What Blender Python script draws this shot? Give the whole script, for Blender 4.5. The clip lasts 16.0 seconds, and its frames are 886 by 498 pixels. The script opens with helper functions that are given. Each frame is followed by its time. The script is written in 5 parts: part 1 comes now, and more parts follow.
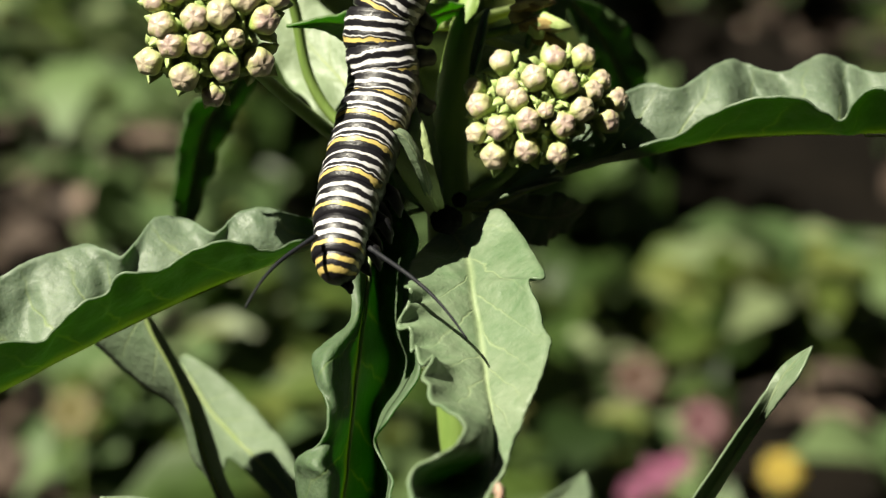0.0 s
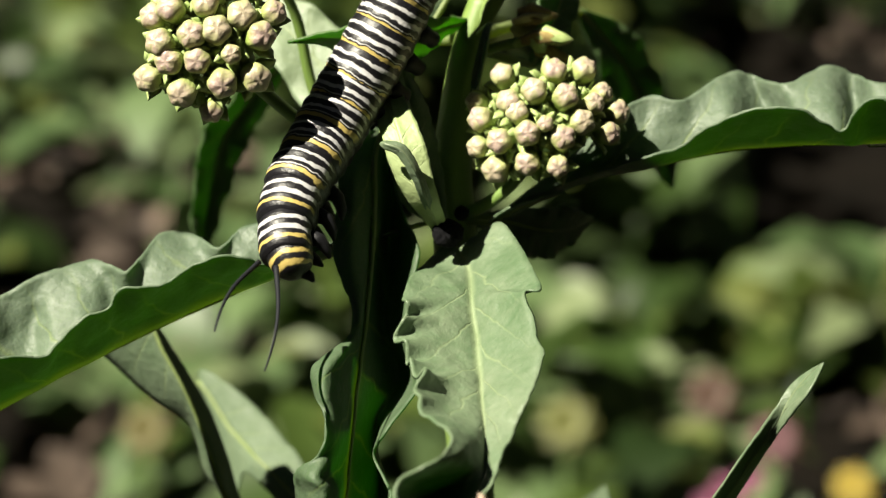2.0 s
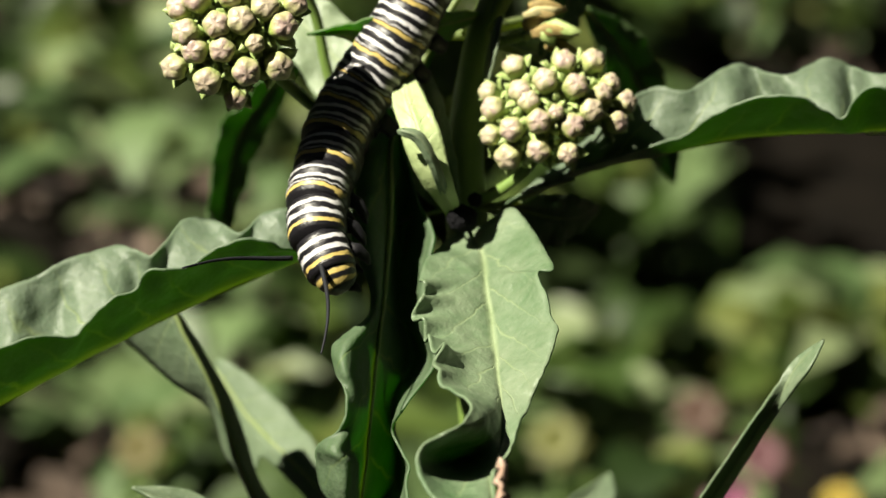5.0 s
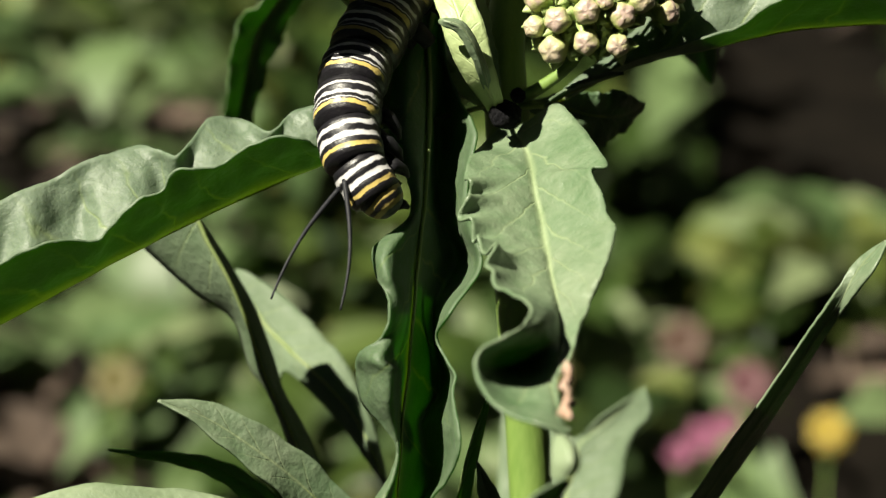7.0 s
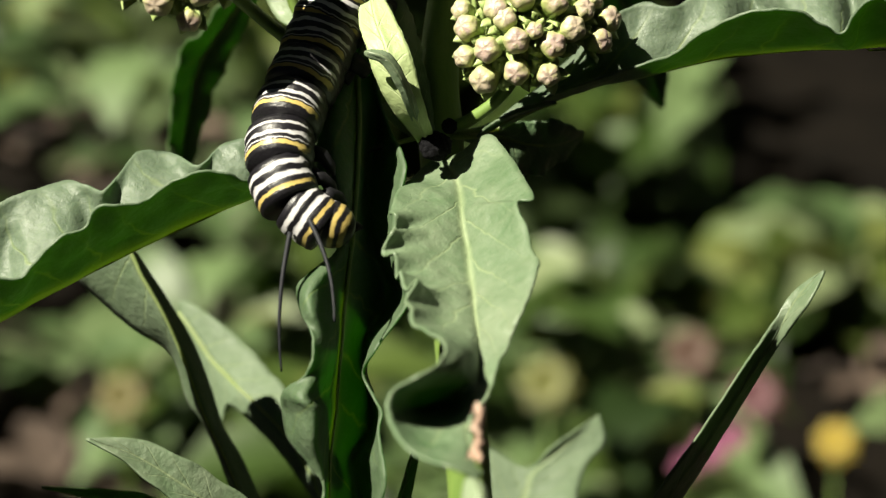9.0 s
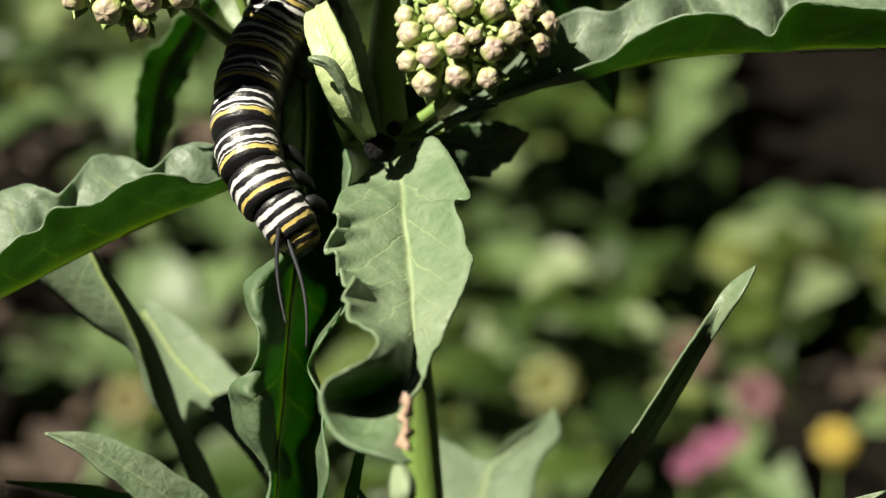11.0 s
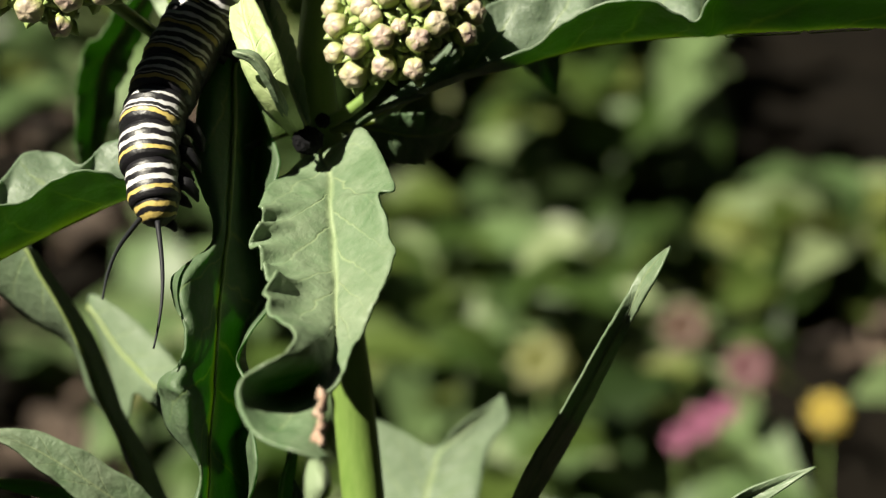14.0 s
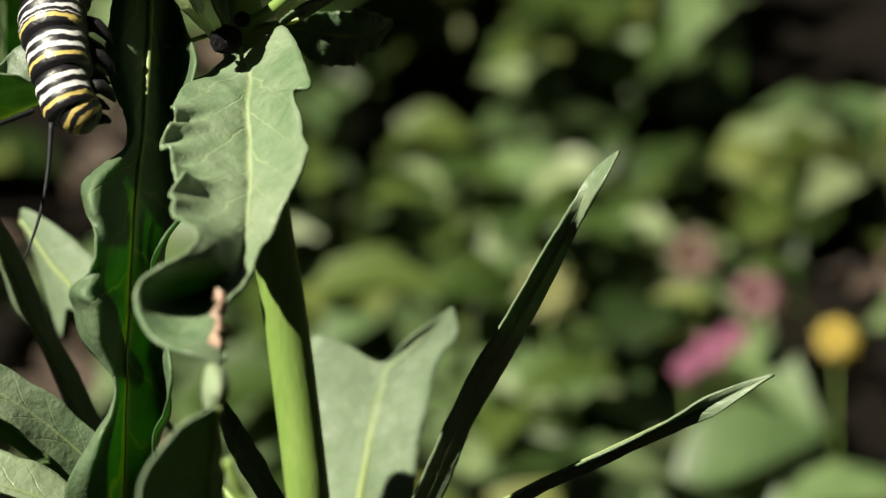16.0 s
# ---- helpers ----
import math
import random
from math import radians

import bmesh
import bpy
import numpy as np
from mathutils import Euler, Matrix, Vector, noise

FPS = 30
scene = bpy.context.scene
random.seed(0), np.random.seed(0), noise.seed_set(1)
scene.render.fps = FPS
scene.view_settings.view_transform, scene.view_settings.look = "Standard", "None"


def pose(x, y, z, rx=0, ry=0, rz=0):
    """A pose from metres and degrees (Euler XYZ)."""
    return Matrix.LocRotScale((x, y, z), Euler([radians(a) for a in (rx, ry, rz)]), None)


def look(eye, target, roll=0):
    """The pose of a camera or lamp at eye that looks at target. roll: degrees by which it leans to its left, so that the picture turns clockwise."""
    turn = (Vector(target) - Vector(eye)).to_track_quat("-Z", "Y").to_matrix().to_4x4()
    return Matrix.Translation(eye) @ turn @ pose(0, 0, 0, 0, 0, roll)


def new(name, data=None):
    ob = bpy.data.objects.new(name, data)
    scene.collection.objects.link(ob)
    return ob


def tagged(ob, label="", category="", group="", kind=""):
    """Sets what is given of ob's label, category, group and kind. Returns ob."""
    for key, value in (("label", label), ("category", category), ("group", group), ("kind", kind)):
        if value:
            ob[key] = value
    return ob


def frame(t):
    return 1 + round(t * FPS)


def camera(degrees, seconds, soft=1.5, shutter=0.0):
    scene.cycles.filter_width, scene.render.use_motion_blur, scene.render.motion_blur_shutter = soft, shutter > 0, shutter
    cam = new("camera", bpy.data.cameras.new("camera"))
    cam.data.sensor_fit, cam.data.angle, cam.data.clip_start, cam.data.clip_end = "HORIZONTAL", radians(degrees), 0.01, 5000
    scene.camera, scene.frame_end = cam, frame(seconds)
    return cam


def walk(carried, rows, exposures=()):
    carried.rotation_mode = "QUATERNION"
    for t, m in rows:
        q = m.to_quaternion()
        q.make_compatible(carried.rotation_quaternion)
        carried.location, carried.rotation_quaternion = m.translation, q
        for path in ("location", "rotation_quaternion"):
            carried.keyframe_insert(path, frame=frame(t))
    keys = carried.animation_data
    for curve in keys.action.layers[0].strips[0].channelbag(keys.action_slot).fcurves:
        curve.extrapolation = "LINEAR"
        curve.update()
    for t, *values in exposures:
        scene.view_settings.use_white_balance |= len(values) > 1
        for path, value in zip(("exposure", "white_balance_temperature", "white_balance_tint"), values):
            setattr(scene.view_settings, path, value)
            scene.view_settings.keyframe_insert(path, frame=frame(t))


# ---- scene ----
# The plant is laid out in millimetres in axes tilted with the line of sight:
# x to the right, y up across the sight line, w away from the camera.
TILT, HEIGHT = radians(20), 0.40
RIGHTWARD = Vector((1, 0, 0))
UPWARD = Vector((0, math.sin(TILT), math.cos(TILT)))
AWAY = Vector((0, math.cos(TILT), -math.sin(TILT)))


def turn(v):
    return RIGHTWARD * v[0] + UPWARD * v[1] + AWAY * v[2]


def place(x, y, w):
    return Vector((0, 0, HEIGHT)) + turn((x / 1000, y / 1000, w / 1000))


def hand_held(x, y, w, yaw, pitch, roll):
    """Camera pose from its drift in millimetres and its turn in degrees."""
    a, b, c = radians(yaw), radians(pitch), radians(roll)
    ca, sa, cb, sb, cc, sc = math.cos(a), math.sin(a), math.cos(b), math.sin(b), math.cos(c), math.sin(c)
    ry = Matrix(((ca, 0, sa), (0, 1, 0), (-sa, 0, ca)))
    rx = Matrix(((1, 0, 0), (0, cb, sb), (0, -sb, cb)))
    rz = Matrix(((cc, -sc, 0), (sc, cc, 0), (0, 0, 1)))
    m = ry @ rx @ rz
    axes = [turn(m.col[0]), turn(m.col[1]), -turn(m.col[2])]
    r = Matrix((axes[0], axes[1], axes[2])).transposed().to_4x4()
    return Matrix.Translation(place(x, y, w - 280)) @ r


cam = camera(20, 16.0, soft=1.3)
cam.data.dof.use_dof = True
cam.data.dof.focus_distance = 0.272
cam.data.dof.aperture_fstop = 25
DRIFT = [
    (0.0, 2.66, 10.85, -4.62, 0.79, 0.15, 0.76),
    (0.5, 9.03, -1.92, -15.15, -0.28, 0.86, 1.22),
    (1.0, 14.02, 6.71, -11.02, -1.48, 0.28, 0.67),
    (1.5, 8.99, 4.87, -10.88, -0.92, 0.48, 1.15),
    (2.0, 13.65, 10.31, -5.66, -1.47, 0.56, 0.41),
    (2.5, 5.70, 12.25, -9.80, -0.65, 0.23, 0.94),
    (3.0, 5.21, 6.45, -13.87, -0.20, 0.77, 0.81),
    (3.2, 3.62, 11.13, -14.19, -0.07, 0.31, 0.52),
    (5.3, 10.40, 3.68, -15.94, -1.08, 1.46, 0.30),
    (5.5, 6.55, 9.82, -11.81, -0.18, 1.09, 0.54),
    (6.0, -2.64, 13.04, 0.88, 0.29, 0.51, 1.02),
    (6.5, 4.00, 3.49, 0.66, 0.28, 0.95, -0.67),
    (7.0, -0.00, -0.00, -0.00, 0.00, 0.00, -0.00),
    (7.5, 12.36, 2.11, -2.70, 0.27, -1.08, -0.95),
    (8.0, 9.97, 0.11, 0.53, -0.53, -1.40, -0.56),
    (8.5, 9.77, 4.79, 4.01, -0.32, -1.17, -0.64),
    (8.7, 10.45, 3.82, 4.19, -0.72, -0.35, -0.43),
    (10.8, 18.58, -0.39, -3.15, -0.89, 0.88, -0.84),
    (11.0, 20.89, 2.12, -5.52, -1.42, 0.25, -0.93),
    (11.5, 16.61, -2.71, -7.53, -0.95, 0.71, -1.12),
    (12.0, 20.97, 2.72, -7.91, -1.15, -0.18, -1.25),
    (12.5, 31.52, -2.29, -8.24, -2.85, 0.43, -1.22),
    (13.0, 44.98, 0.65, -5.08, -4.06, 0.30, -2.33),
    (13.5, 28.97, 4.34, -5.60, -2.89, -0.23, -1.93),
    (14.0, 30.74, 3.86, -5.66, -1.81, -0.36, -1.95),
    (14.5, 29.51, -0.81, -1.41, -1.39, -0.17, -2.58),
    (15.0, 37.62, -9.34, 2.09, -2.03, -0.26, -3.52),
    (15.5, 38.12, -5.92, 6.23, -1.77, -0.99, -3.34),
    (16.0, 42.26, -1.28, 5.34, -2.70, -1.63, -2.81),
]
walk(cam, [(t, hand_held(*row)) for t, *row in DRIFT])

# ---- light ----
SUN_FROM = turn((-0.52, 0.64, -0.56)).normalized()
elevation = math.asin(SUN_FROM.z)
world = bpy.data.worlds.new("world")
scene.world = world
world.use_nodes = True
nt = world.node_tree
sky = nt.nodes.new("ShaderNodeTexSky")
sky.sky_type = "NISHITA"
sky.sun_disc = False
sky.sun_elevation = elevation
sky.sun_rotation = math.atan2(SUN_FROM.x, SUN_FROM.y)
nt.links.new(sky.outputs[0], nt.nodes["Background"].inputs[0])
nt.nodes["Background"].inputs[1].default_value = 0.0028
sun = new("sun", bpy.data.lights.new("sun", "SUN"))
sun.data.energy = 5.0
sun.data.angle = radians(0.5)
sun.data.color = (1.0, 0.94, 0.76)
sun.matrix_world = look(SUN_FROM * 3, (0, 0, 0))
scene.view_settings.exposure = 1.84


# ---- materials ----
def material(name, rough=0.5, spec=0.5):
    m = bpy.data.materials.new(name)
    m.use_nodes = True
    n = m.node_tree.nodes
    b = n["Principled BSDF"]
    b.inputs["Roughness"].default_value = rough
    b.inputs["Specular IOR Level"].default_value = spec
    return m, n, m.node_tree.links, b


def math_node(n, l, op, a, b=None, clamp=False):
    k = n.new("ShaderNodeMath")
    k.operation, k.use_clamp = op, clamp
    for i, v in enumerate((a, b)):
        if v is None:
            continue
        if isinstance(v, (int, float)):
            k.inputs[i].default_value = v
        else:
            l.new(v, k.inputs[i])
    return k.outputs[0]


def noise_node(n, l, vector, scale, detail=3.0, rough=0.55):
    k = n.new("ShaderNodeTexNoise")
    k.inputs["Scale"].default_value = scale
    k.inputs["Detail"].default_value = detail
    k.inputs["Roughness"].default_value = rough
    l.new(vector, k.inputs["Vector"])
    return k.outputs["Fac"]


def ramp_node(n, l, fac, stops, interp="LINEAR"):
    k = n.new("ShaderNodeValToRGB")
    k.color_ramp.interpolation = interp
    e = k.color_ramp.elements
    while len(e) < len(stops):
        e.new(0.5)
    for el, (p, c) in zip(e, stops):
        el.position, el.color = p, (*c, 1)
    l.new(fac, k.inputs[0])
    return k.outputs[0]


def mix_node(n, l, fac, a, b, blend="MIX"):
    k = n.new("ShaderNodeMix")
    k.data_type, k.blend_type = "RGBA", blend
    for sock, v in ((k.inputs[0], fac), (k.inputs[6], a), (k.inputs[7], b)):
        if isinstance(v, (int, float)):
            sock.default_value = v
        elif isinstance(v, tuple):
            sock.default_value = (*v, 1)
        else:
            l.new(v, sock)
    return k.outputs[2]


def bump_node(n, l, height, strength, distance, b):
    k = n.new("ShaderNodeBump")
    k.inputs["Strength"].default_value = strength
    k.inputs["Distance"].default_value = distance
    l.new(height, k.inputs["Height"])
    l.new(k.outputs[0], b.inputs["Normal"])


def leaf_material(name, dark, light, vein, glow, rough=0.52, veins=9.0, through_light=0.35, rib_edge=14.0):
    """Leaf blade: two-scale colour, side veins along the blade, light passing through."""
    m, n, l, b = material(name, rough, 0.42)
    uv = n.new("ShaderNodeUVMap").outputs[0]
    sep = n.new("ShaderNodeSeparateXYZ")
    l.new(uv, sep.inputs[0])
    co = n.new("ShaderNodeTexCoord").outputs["Object"]
    off = math_node(n, l, "ABSOLUTE", math_node(n, l, "MULTIPLY_ADD", sep.outputs[0], 2.0))
    n_off = off.node.inputs[0].links[0].from_node
    n_off.inputs[2].default_value = -1.0
    wob = math_node(n, l, "MULTIPLY", noise_node(n, l, co, 260, 2), 0.55)
    run = math_node(n, l, "MULTIPLY", sep.outputs[1], veins)
    slant = math_node(n, l, "MULTIPLY", math_node(n, l, "POWER", off, 0.8), 1.15)
    side = math_node(n, l, "GREATER_THAN", sep.outputs[0], 0.5)
    phase = math_node(n, l, "FRACT", math_node(n, l, "ADD", math_node(n, l, "SUBTRACT", math_node(n, l, "ADD", run, wob), slant),
                                               math_node(n, l, "MULTIPLY", side, 0.43)))
    dist = math_node(n, l, "ABSOLUTE", math_node(n, l, "SUBTRACT", phase, 0.5))
    line = math_node(n, l, "SUBTRACT", 1.0, math_node(n, l, "MULTIPLY", dist, 17.0), True)
    fade = math_node(n, l, "SUBTRACT", 1.05, off, True)
    line = math_node(n, l, "MULTIPLY", line, fade)
    rib = math_node(n, l, "SUBTRACT", 1.0, math_node(n, l, "MULTIPLY", off, rib_edge), True)
    net = n.new("ShaderNodeTexVoronoi")
    net.feature = "DISTANCE_TO_EDGE"
    net.inputs["Scale"].default_value = 1300
    l.new(co, net.inputs["Vector"])
    mesh = math_node(n, l, "SUBTRACT", 1.0, math_node(n, l, "MULTIPLY", net.outputs["Distance"], 12.0), True)
    lines = math_node(n, l, "MAXIMUM", math_node(n, l, "MULTIPLY", line, 0.45), math_node(n, l, "MULTIPLY", rib, 0.5))
    lines = math_node(n, l, "MAXIMUM", lines, math_node(n, l, "MULTIPLY", mesh, 0.05))
    big = noise_node(n, l, co, 90, 4)
    fine = noise_node(n, l, co, 1000, 4)
    mottle = math_node(n, l, "ADD", math_node(n, l, "MULTIPLY", big, 0.7), math_node(n, l, "MULTIPLY", fine, 0.3))
    col = ramp_node(n, l, mottle, [(0.3, dark), (0.7, light)])
    col = mix_node(n, l, lines, col, vein)
    rnd = n.new("ShaderNodeObjectInfo").outputs["Random"]
    hue = n.new("ShaderNodeHueSaturation")
    l.new(math_node(n, l, "MULTIPLY_ADD", rnd, 0.25), hue.inputs["Value"])
    hue.inputs["Value"].links[0].from_node.inputs[2].default_value = 0.88
    l.new(col, hue.inputs["Color"])
    col = hue.outputs[0]
    l.new(col, b.inputs["Base Color"])
    l.new(ramp_node(n, l, noise_node(n, l, co, 400, 3), [(0.3, (rough - 0.1,) * 3), (0.7, (rough + 0.15,) * 3)]), b.inputs["Roughness"])
    height = math_node(n, l, "ADD", math_node(n, l, "MULTIPLY", lines, -0.3), math_node(n, l, "MULTIPLY", big, 0.9))
    height = math_node(n, l, "ADD", height, math_node(n, l, "MULTIPLY", fine, 0.34))
    bump_node(n, l, height, 0.9, 0.0006, b)
    tr = n.new("ShaderNodeBsdfTranslucent")
    tint = mix_node(n, l, lines, glow, (0.64, 0.72, 0.10))
    l.new(tint, tr.inputs[0])
    ms = n.new("ShaderNodeMixShader")
    ms.inputs[0].default_value = through_light
    l.new(b.outputs[0], ms.inputs[1])
    l.new(tr.outputs[0], ms.inputs[2])
    l.new(ms.outputs[0], n["Material Output"].inputs[0])
    return m


def grain_material(name, dark, light, scale, rough=0.6, bump=0.4, depth=0.0003, spec=0.4, stretch=None):
    m, n, l, b = material(name, rough, spec)
    co = n.new("ShaderNodeTexCoord").outputs["Object"]
    if stretch:
        mp = n.new("ShaderNodeMapping")
        mp.inputs["Scale"].default_value = stretch
        l.new(co, mp.inputs[0])
        co = mp.outputs[0]
    big = noise_node(n, l, co, scale, 4)
    fine = noise_node(n, l, co, scale * 7, 3)
    f = math_node(n, l, "ADD", math_node(n, l, "MULTIPLY", big, 0.65), math_node(n, l, "MULTIPLY", fine, 0.35))
    l.new(ramp_node(n, l, f, [(0.3, dark), (0.7, light)]), b.inputs["Base Color"])
    bump_node(n, l, f, bump, depth, b)
    return m


def wild_material(name, stops, through_light=0.3, rough=0.5):
    """Far foliage: colour varies from leaf to leaf."""
    m, n, l, b = material(name, rough, 0.4)
    co = n.new("ShaderNodeTexCoord").outputs["Object"]
    rnd = n.new("ShaderNodeNewGeometry").outputs["Random Per Island"]
    col = ramp_node(n, l, rnd, stops)
    col = mix_node(n, l, math_node(n, l, "MULTIPLY", noise_node(n, l, co, 60, 3), 0.5), col, tuple(c * 0.45 for c in stops[0][1]))
    l.new(col, b.inputs["Base Color"])
    tr = n.new("ShaderNodeBsdfTranslucent")
    l.new(col, tr.inputs[0])
    ms = n.new("ShaderNodeMixShader")
    ms.inputs[0].default_value = through_light
    l.new(b.outputs[0], ms.inputs[1])
    l.new(tr.outputs[0], ms.inputs[2])
    l.new(ms.outputs[0], n["Material Output"].inputs[0])
    return m


def skin_material(name, stops, yellow_head=False):
    """Banded caterpillar skin: bands run round the body, edges wavering, belly dark."""
    m, n, l, b = material(name, 0.42, 0.35)
    co = n.new("ShaderNodeTexCoord").outputs["Object"]
    sep = n.new("ShaderNodeSeparateXYZ")
    l.new(co, sep.inputs[0])
    rnd = n.new("ShaderNodeObjectInfo").outputs["Random"]
    shift = n.new("ShaderNodeVectorMath")
    shift.operation = "ADD"
    l.new(co, shift.inputs[0])
    l.new(rnd, shift.inputs[1])
    w1 = math_node(n, l, "SUBTRACT", noise_node(n, l, shift.outputs[0], 420, 2), 0.5)
    w2 = math_node(n, l, "SUBTRACT", noise_node(n, l, shift.outputs[0], 1600, 2), 0.5)
    z = math_node(n, l, "ADD", math_node(n, l, "MULTIPLY", sep.outputs[2], 1 / 0.0038), 0.5)
    side = math_node(n, l, "MULTIPLY_ADD", sep.outputs[0], 1 / 0.0025)
    side.node.inputs[2].default_value = 0.1
    side.node.use_clamp = True
    z = math_node(n, l, "ADD", z, math_node(n, l, "MULTIPLY", w1, math_node(n, l, "ADD", 0.26, math_node(n, l, "MULTIPLY", side, 0.45))))
    z = math_node(n, l, "ADD", z, math_node(n, l, "MULTIPLY", w2, 0.04))
    band = ramp_node(n, l, z, stops)
    belly = math_node(n, l, "MULTIPLY_ADD", sep.outputs[0], 1 / 0.0007)
    belly.node.inputs[2].default_value = -1.9
    belly = math_node(n, l, "ADD", belly, math_node(n, l, "MULTIPLY", w1, 3.0), True)
    col = mix_node(n, l, belly, band, (0.0067, 0.0062, 0.0078))
    speck = noise_node(n, l, co, 2600, 3)
    col = mix_node(n, l, math_node(n, l, "MULTIPLY", speck, 0.16), col, (0.02, 0.018, 0.02))
    l.new(col, b.inputs["Base Color"])
    bump_node(n, l, math_node(n, l, "ADD", speck, math_node(n, l, "MULTIPLY", w1, 2.0)), 0.5, 0.00012, b)
    return m


INK, IVORY, GOLD = (0.0035, 0.0032, 0.0048), (0.37, 0.365, 0.37), (0.36, 0.275, 0.085)
SKIN = skin_material("banded_skin", [(0.0, INK), (0.05, INK), (0.07, GOLD), (0.165, GOLD), (0.185, INK), (0.215, INK), (0.225, IVORY), (0.245, IVORY), (0.26, INK),
                                     (0.37, INK), (0.395, IVORY), (0.495, IVORY), (0.52, INK), (0.685, INK), (0.71, IVORY), (0.795, IVORY), (0.82, INK)])
COLLAR_SKIN = skin_material("collar_skin", [(0.0, INK), (0.06, INK), (0.08, GOLD), (0.175, GOLD), (0.20, INK), (0.35, INK), (0.38, IVORY), (0.53, IVORY), (0.56, INK), (0.70, INK), (0.73, IVORY), (0.86, IVORY), (0.89, INK)])
HEAD_SKIN = skin_material("head_skin", [(0.0, INK), (0.10, INK), (0.14, GOLD), (0.23, GOLD), (0.27, INK), (0.38, INK), (0.42, GOLD), (0.51, GOLD), (0.55, INK), (0.70, INK), (0.74, IVORY), (0.92, IVORY), (0.95, INK)])
LEG_BLACK = grain_material("leg_black", (0.0035, 0.0034, 0.0042), (0.008, 0.008, 0.010), 900, 0.55, spec=0.2)
HORN_BLACK = grain_material("horn_black", (0.004, 0.0045, 0.006), (0.011, 0.012, 0.016), 1500, 0.6, 0.6, 0.0001, 0.2)
LEAF = leaf_material("milkweed_leaf", (0.040, 0.077, 0.033), (0.110, 0.138, 0.088), (0.185, 0.225, 0.115), (0.16, 0.48, 0.02), rough=0.5, through_light=0.09, rib_edge=10.0)
# Lightened copy of the leaf: sun and sheen are put into its colour.
SUNLIT_LEAF = leaf_material("sunlit_milkweed_leaf", (0.095, 0.130, 0.072), (0.160, 0.198, 0.125), (0.20, 0.24, 0.12), (0.46, 0.75, 0.08), rough=0.52, through_light=0.15)
KEELED = leaf_material("folded_milkweed_leaf", (0.052, 0.082, 0.048), (0.128, 0.162, 0.116), (0.24, 0.30, 0.08), (0.16, 0.36, 0.006), rough=0.55, through_light=0.30, rib_edge=4.5)
# Pale yellow-green bract, its colour raised to stand in for missing sunlight.
BRIGHTENED_BRACT = leaf_material("brightened_bract", (0.24, 0.31, 0.13), (0.34, 0.40, 0.20), (0.36, 0.42, 0.2), (0.46, 0.75, 0.08), rough=0.5, through_light=0.15)
MATTE = leaf_material("matt_milkweed_leaf", (0.058, 0.092, 0.046), (0.100, 0.135, 0.082), (0.17, 0.22, 0.09), (0.16, 0.42, 0.02), rough=0.72, through_light=0.12, rib_edge=10.0)
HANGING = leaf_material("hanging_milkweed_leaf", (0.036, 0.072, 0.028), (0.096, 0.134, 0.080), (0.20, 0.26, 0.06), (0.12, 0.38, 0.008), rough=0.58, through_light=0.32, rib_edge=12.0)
DEEP = leaf_material("deep_milkweed_leaf", (0.04, 0.075, 0.025), (0.08, 0.12, 0.05), (0.14, 0.19, 0.05), (0.13, 0.36, 0.01), rough=0.5, through_light=0.32)
BRIGHT = leaf_material("thin_milkweed_leaf", (0.05, 0.09, 0.03), (0.10, 0.15, 0.06), (0.2, 0.26, 0.06), (0.20, 0.52, 0.015), rough=0.5, through_light=0.45)
RIB = grain_material("leaf_rib", (0.130, 0.175, 0.060), (0.190, 0.235, 0.100), 500, 0.5)
rn, rl = RIB.node_tree.nodes, RIB.node_tree.links
glowing, blend = rn.new("ShaderNodeBsdfTranslucent"), rn.new("ShaderNodeMixShader")
glowing.inputs[0].default_value = (0.48, 0.60, 0.08, 1)
blend.inputs[0].default_value = 0.28
rl.new(rn["Principled BSDF"].outputs[0], blend.inputs[1])
rl.new(glowing.outputs[0], blend.inputs[2])
rl.new(blend.outputs[0], rn["Material Output"].inputs[0])
STALK = grain_material("green_stalk", (0.0784, 0.1344, 0.0252), (0.1344, 0.196, 0.0476), 260, 0.5, 0.5, 0.0003, 0.4, (1, 1, 0.12))
CALYX = grain_material("calyx_green", (0.168, 0.2352, 0.0616), (0.28, 0.336, 0.14), 600, 0.5)
DRY = grain_material("dry_tissue", (0.1568, 0.0784, 0.0448), (0.3696, 0.28, 0.224), 700, 0.8, 0.8)
WITHERED = grain_material("withered_petal", (0.056, 0.0308, 0.0112), (0.308, 0.2352, 0.0784), 500, 0.7, 0.8)
FRASS = grain_material("frass", (0.0015, 0.0015, 0.002), (0.009, 0.009, 0.011), 2200, 0.95, 1.0, 0.0008, 0.1)
# Soil darkened to near black: its colour carries the shade between the weeds.
SHADED_SOIL = grain_material("soil", (0.0008, 0.0007, 0.0005), (0.0055, 0.0042, 0.003), 22, 0.95, 0.8, 0.01, 0.05)


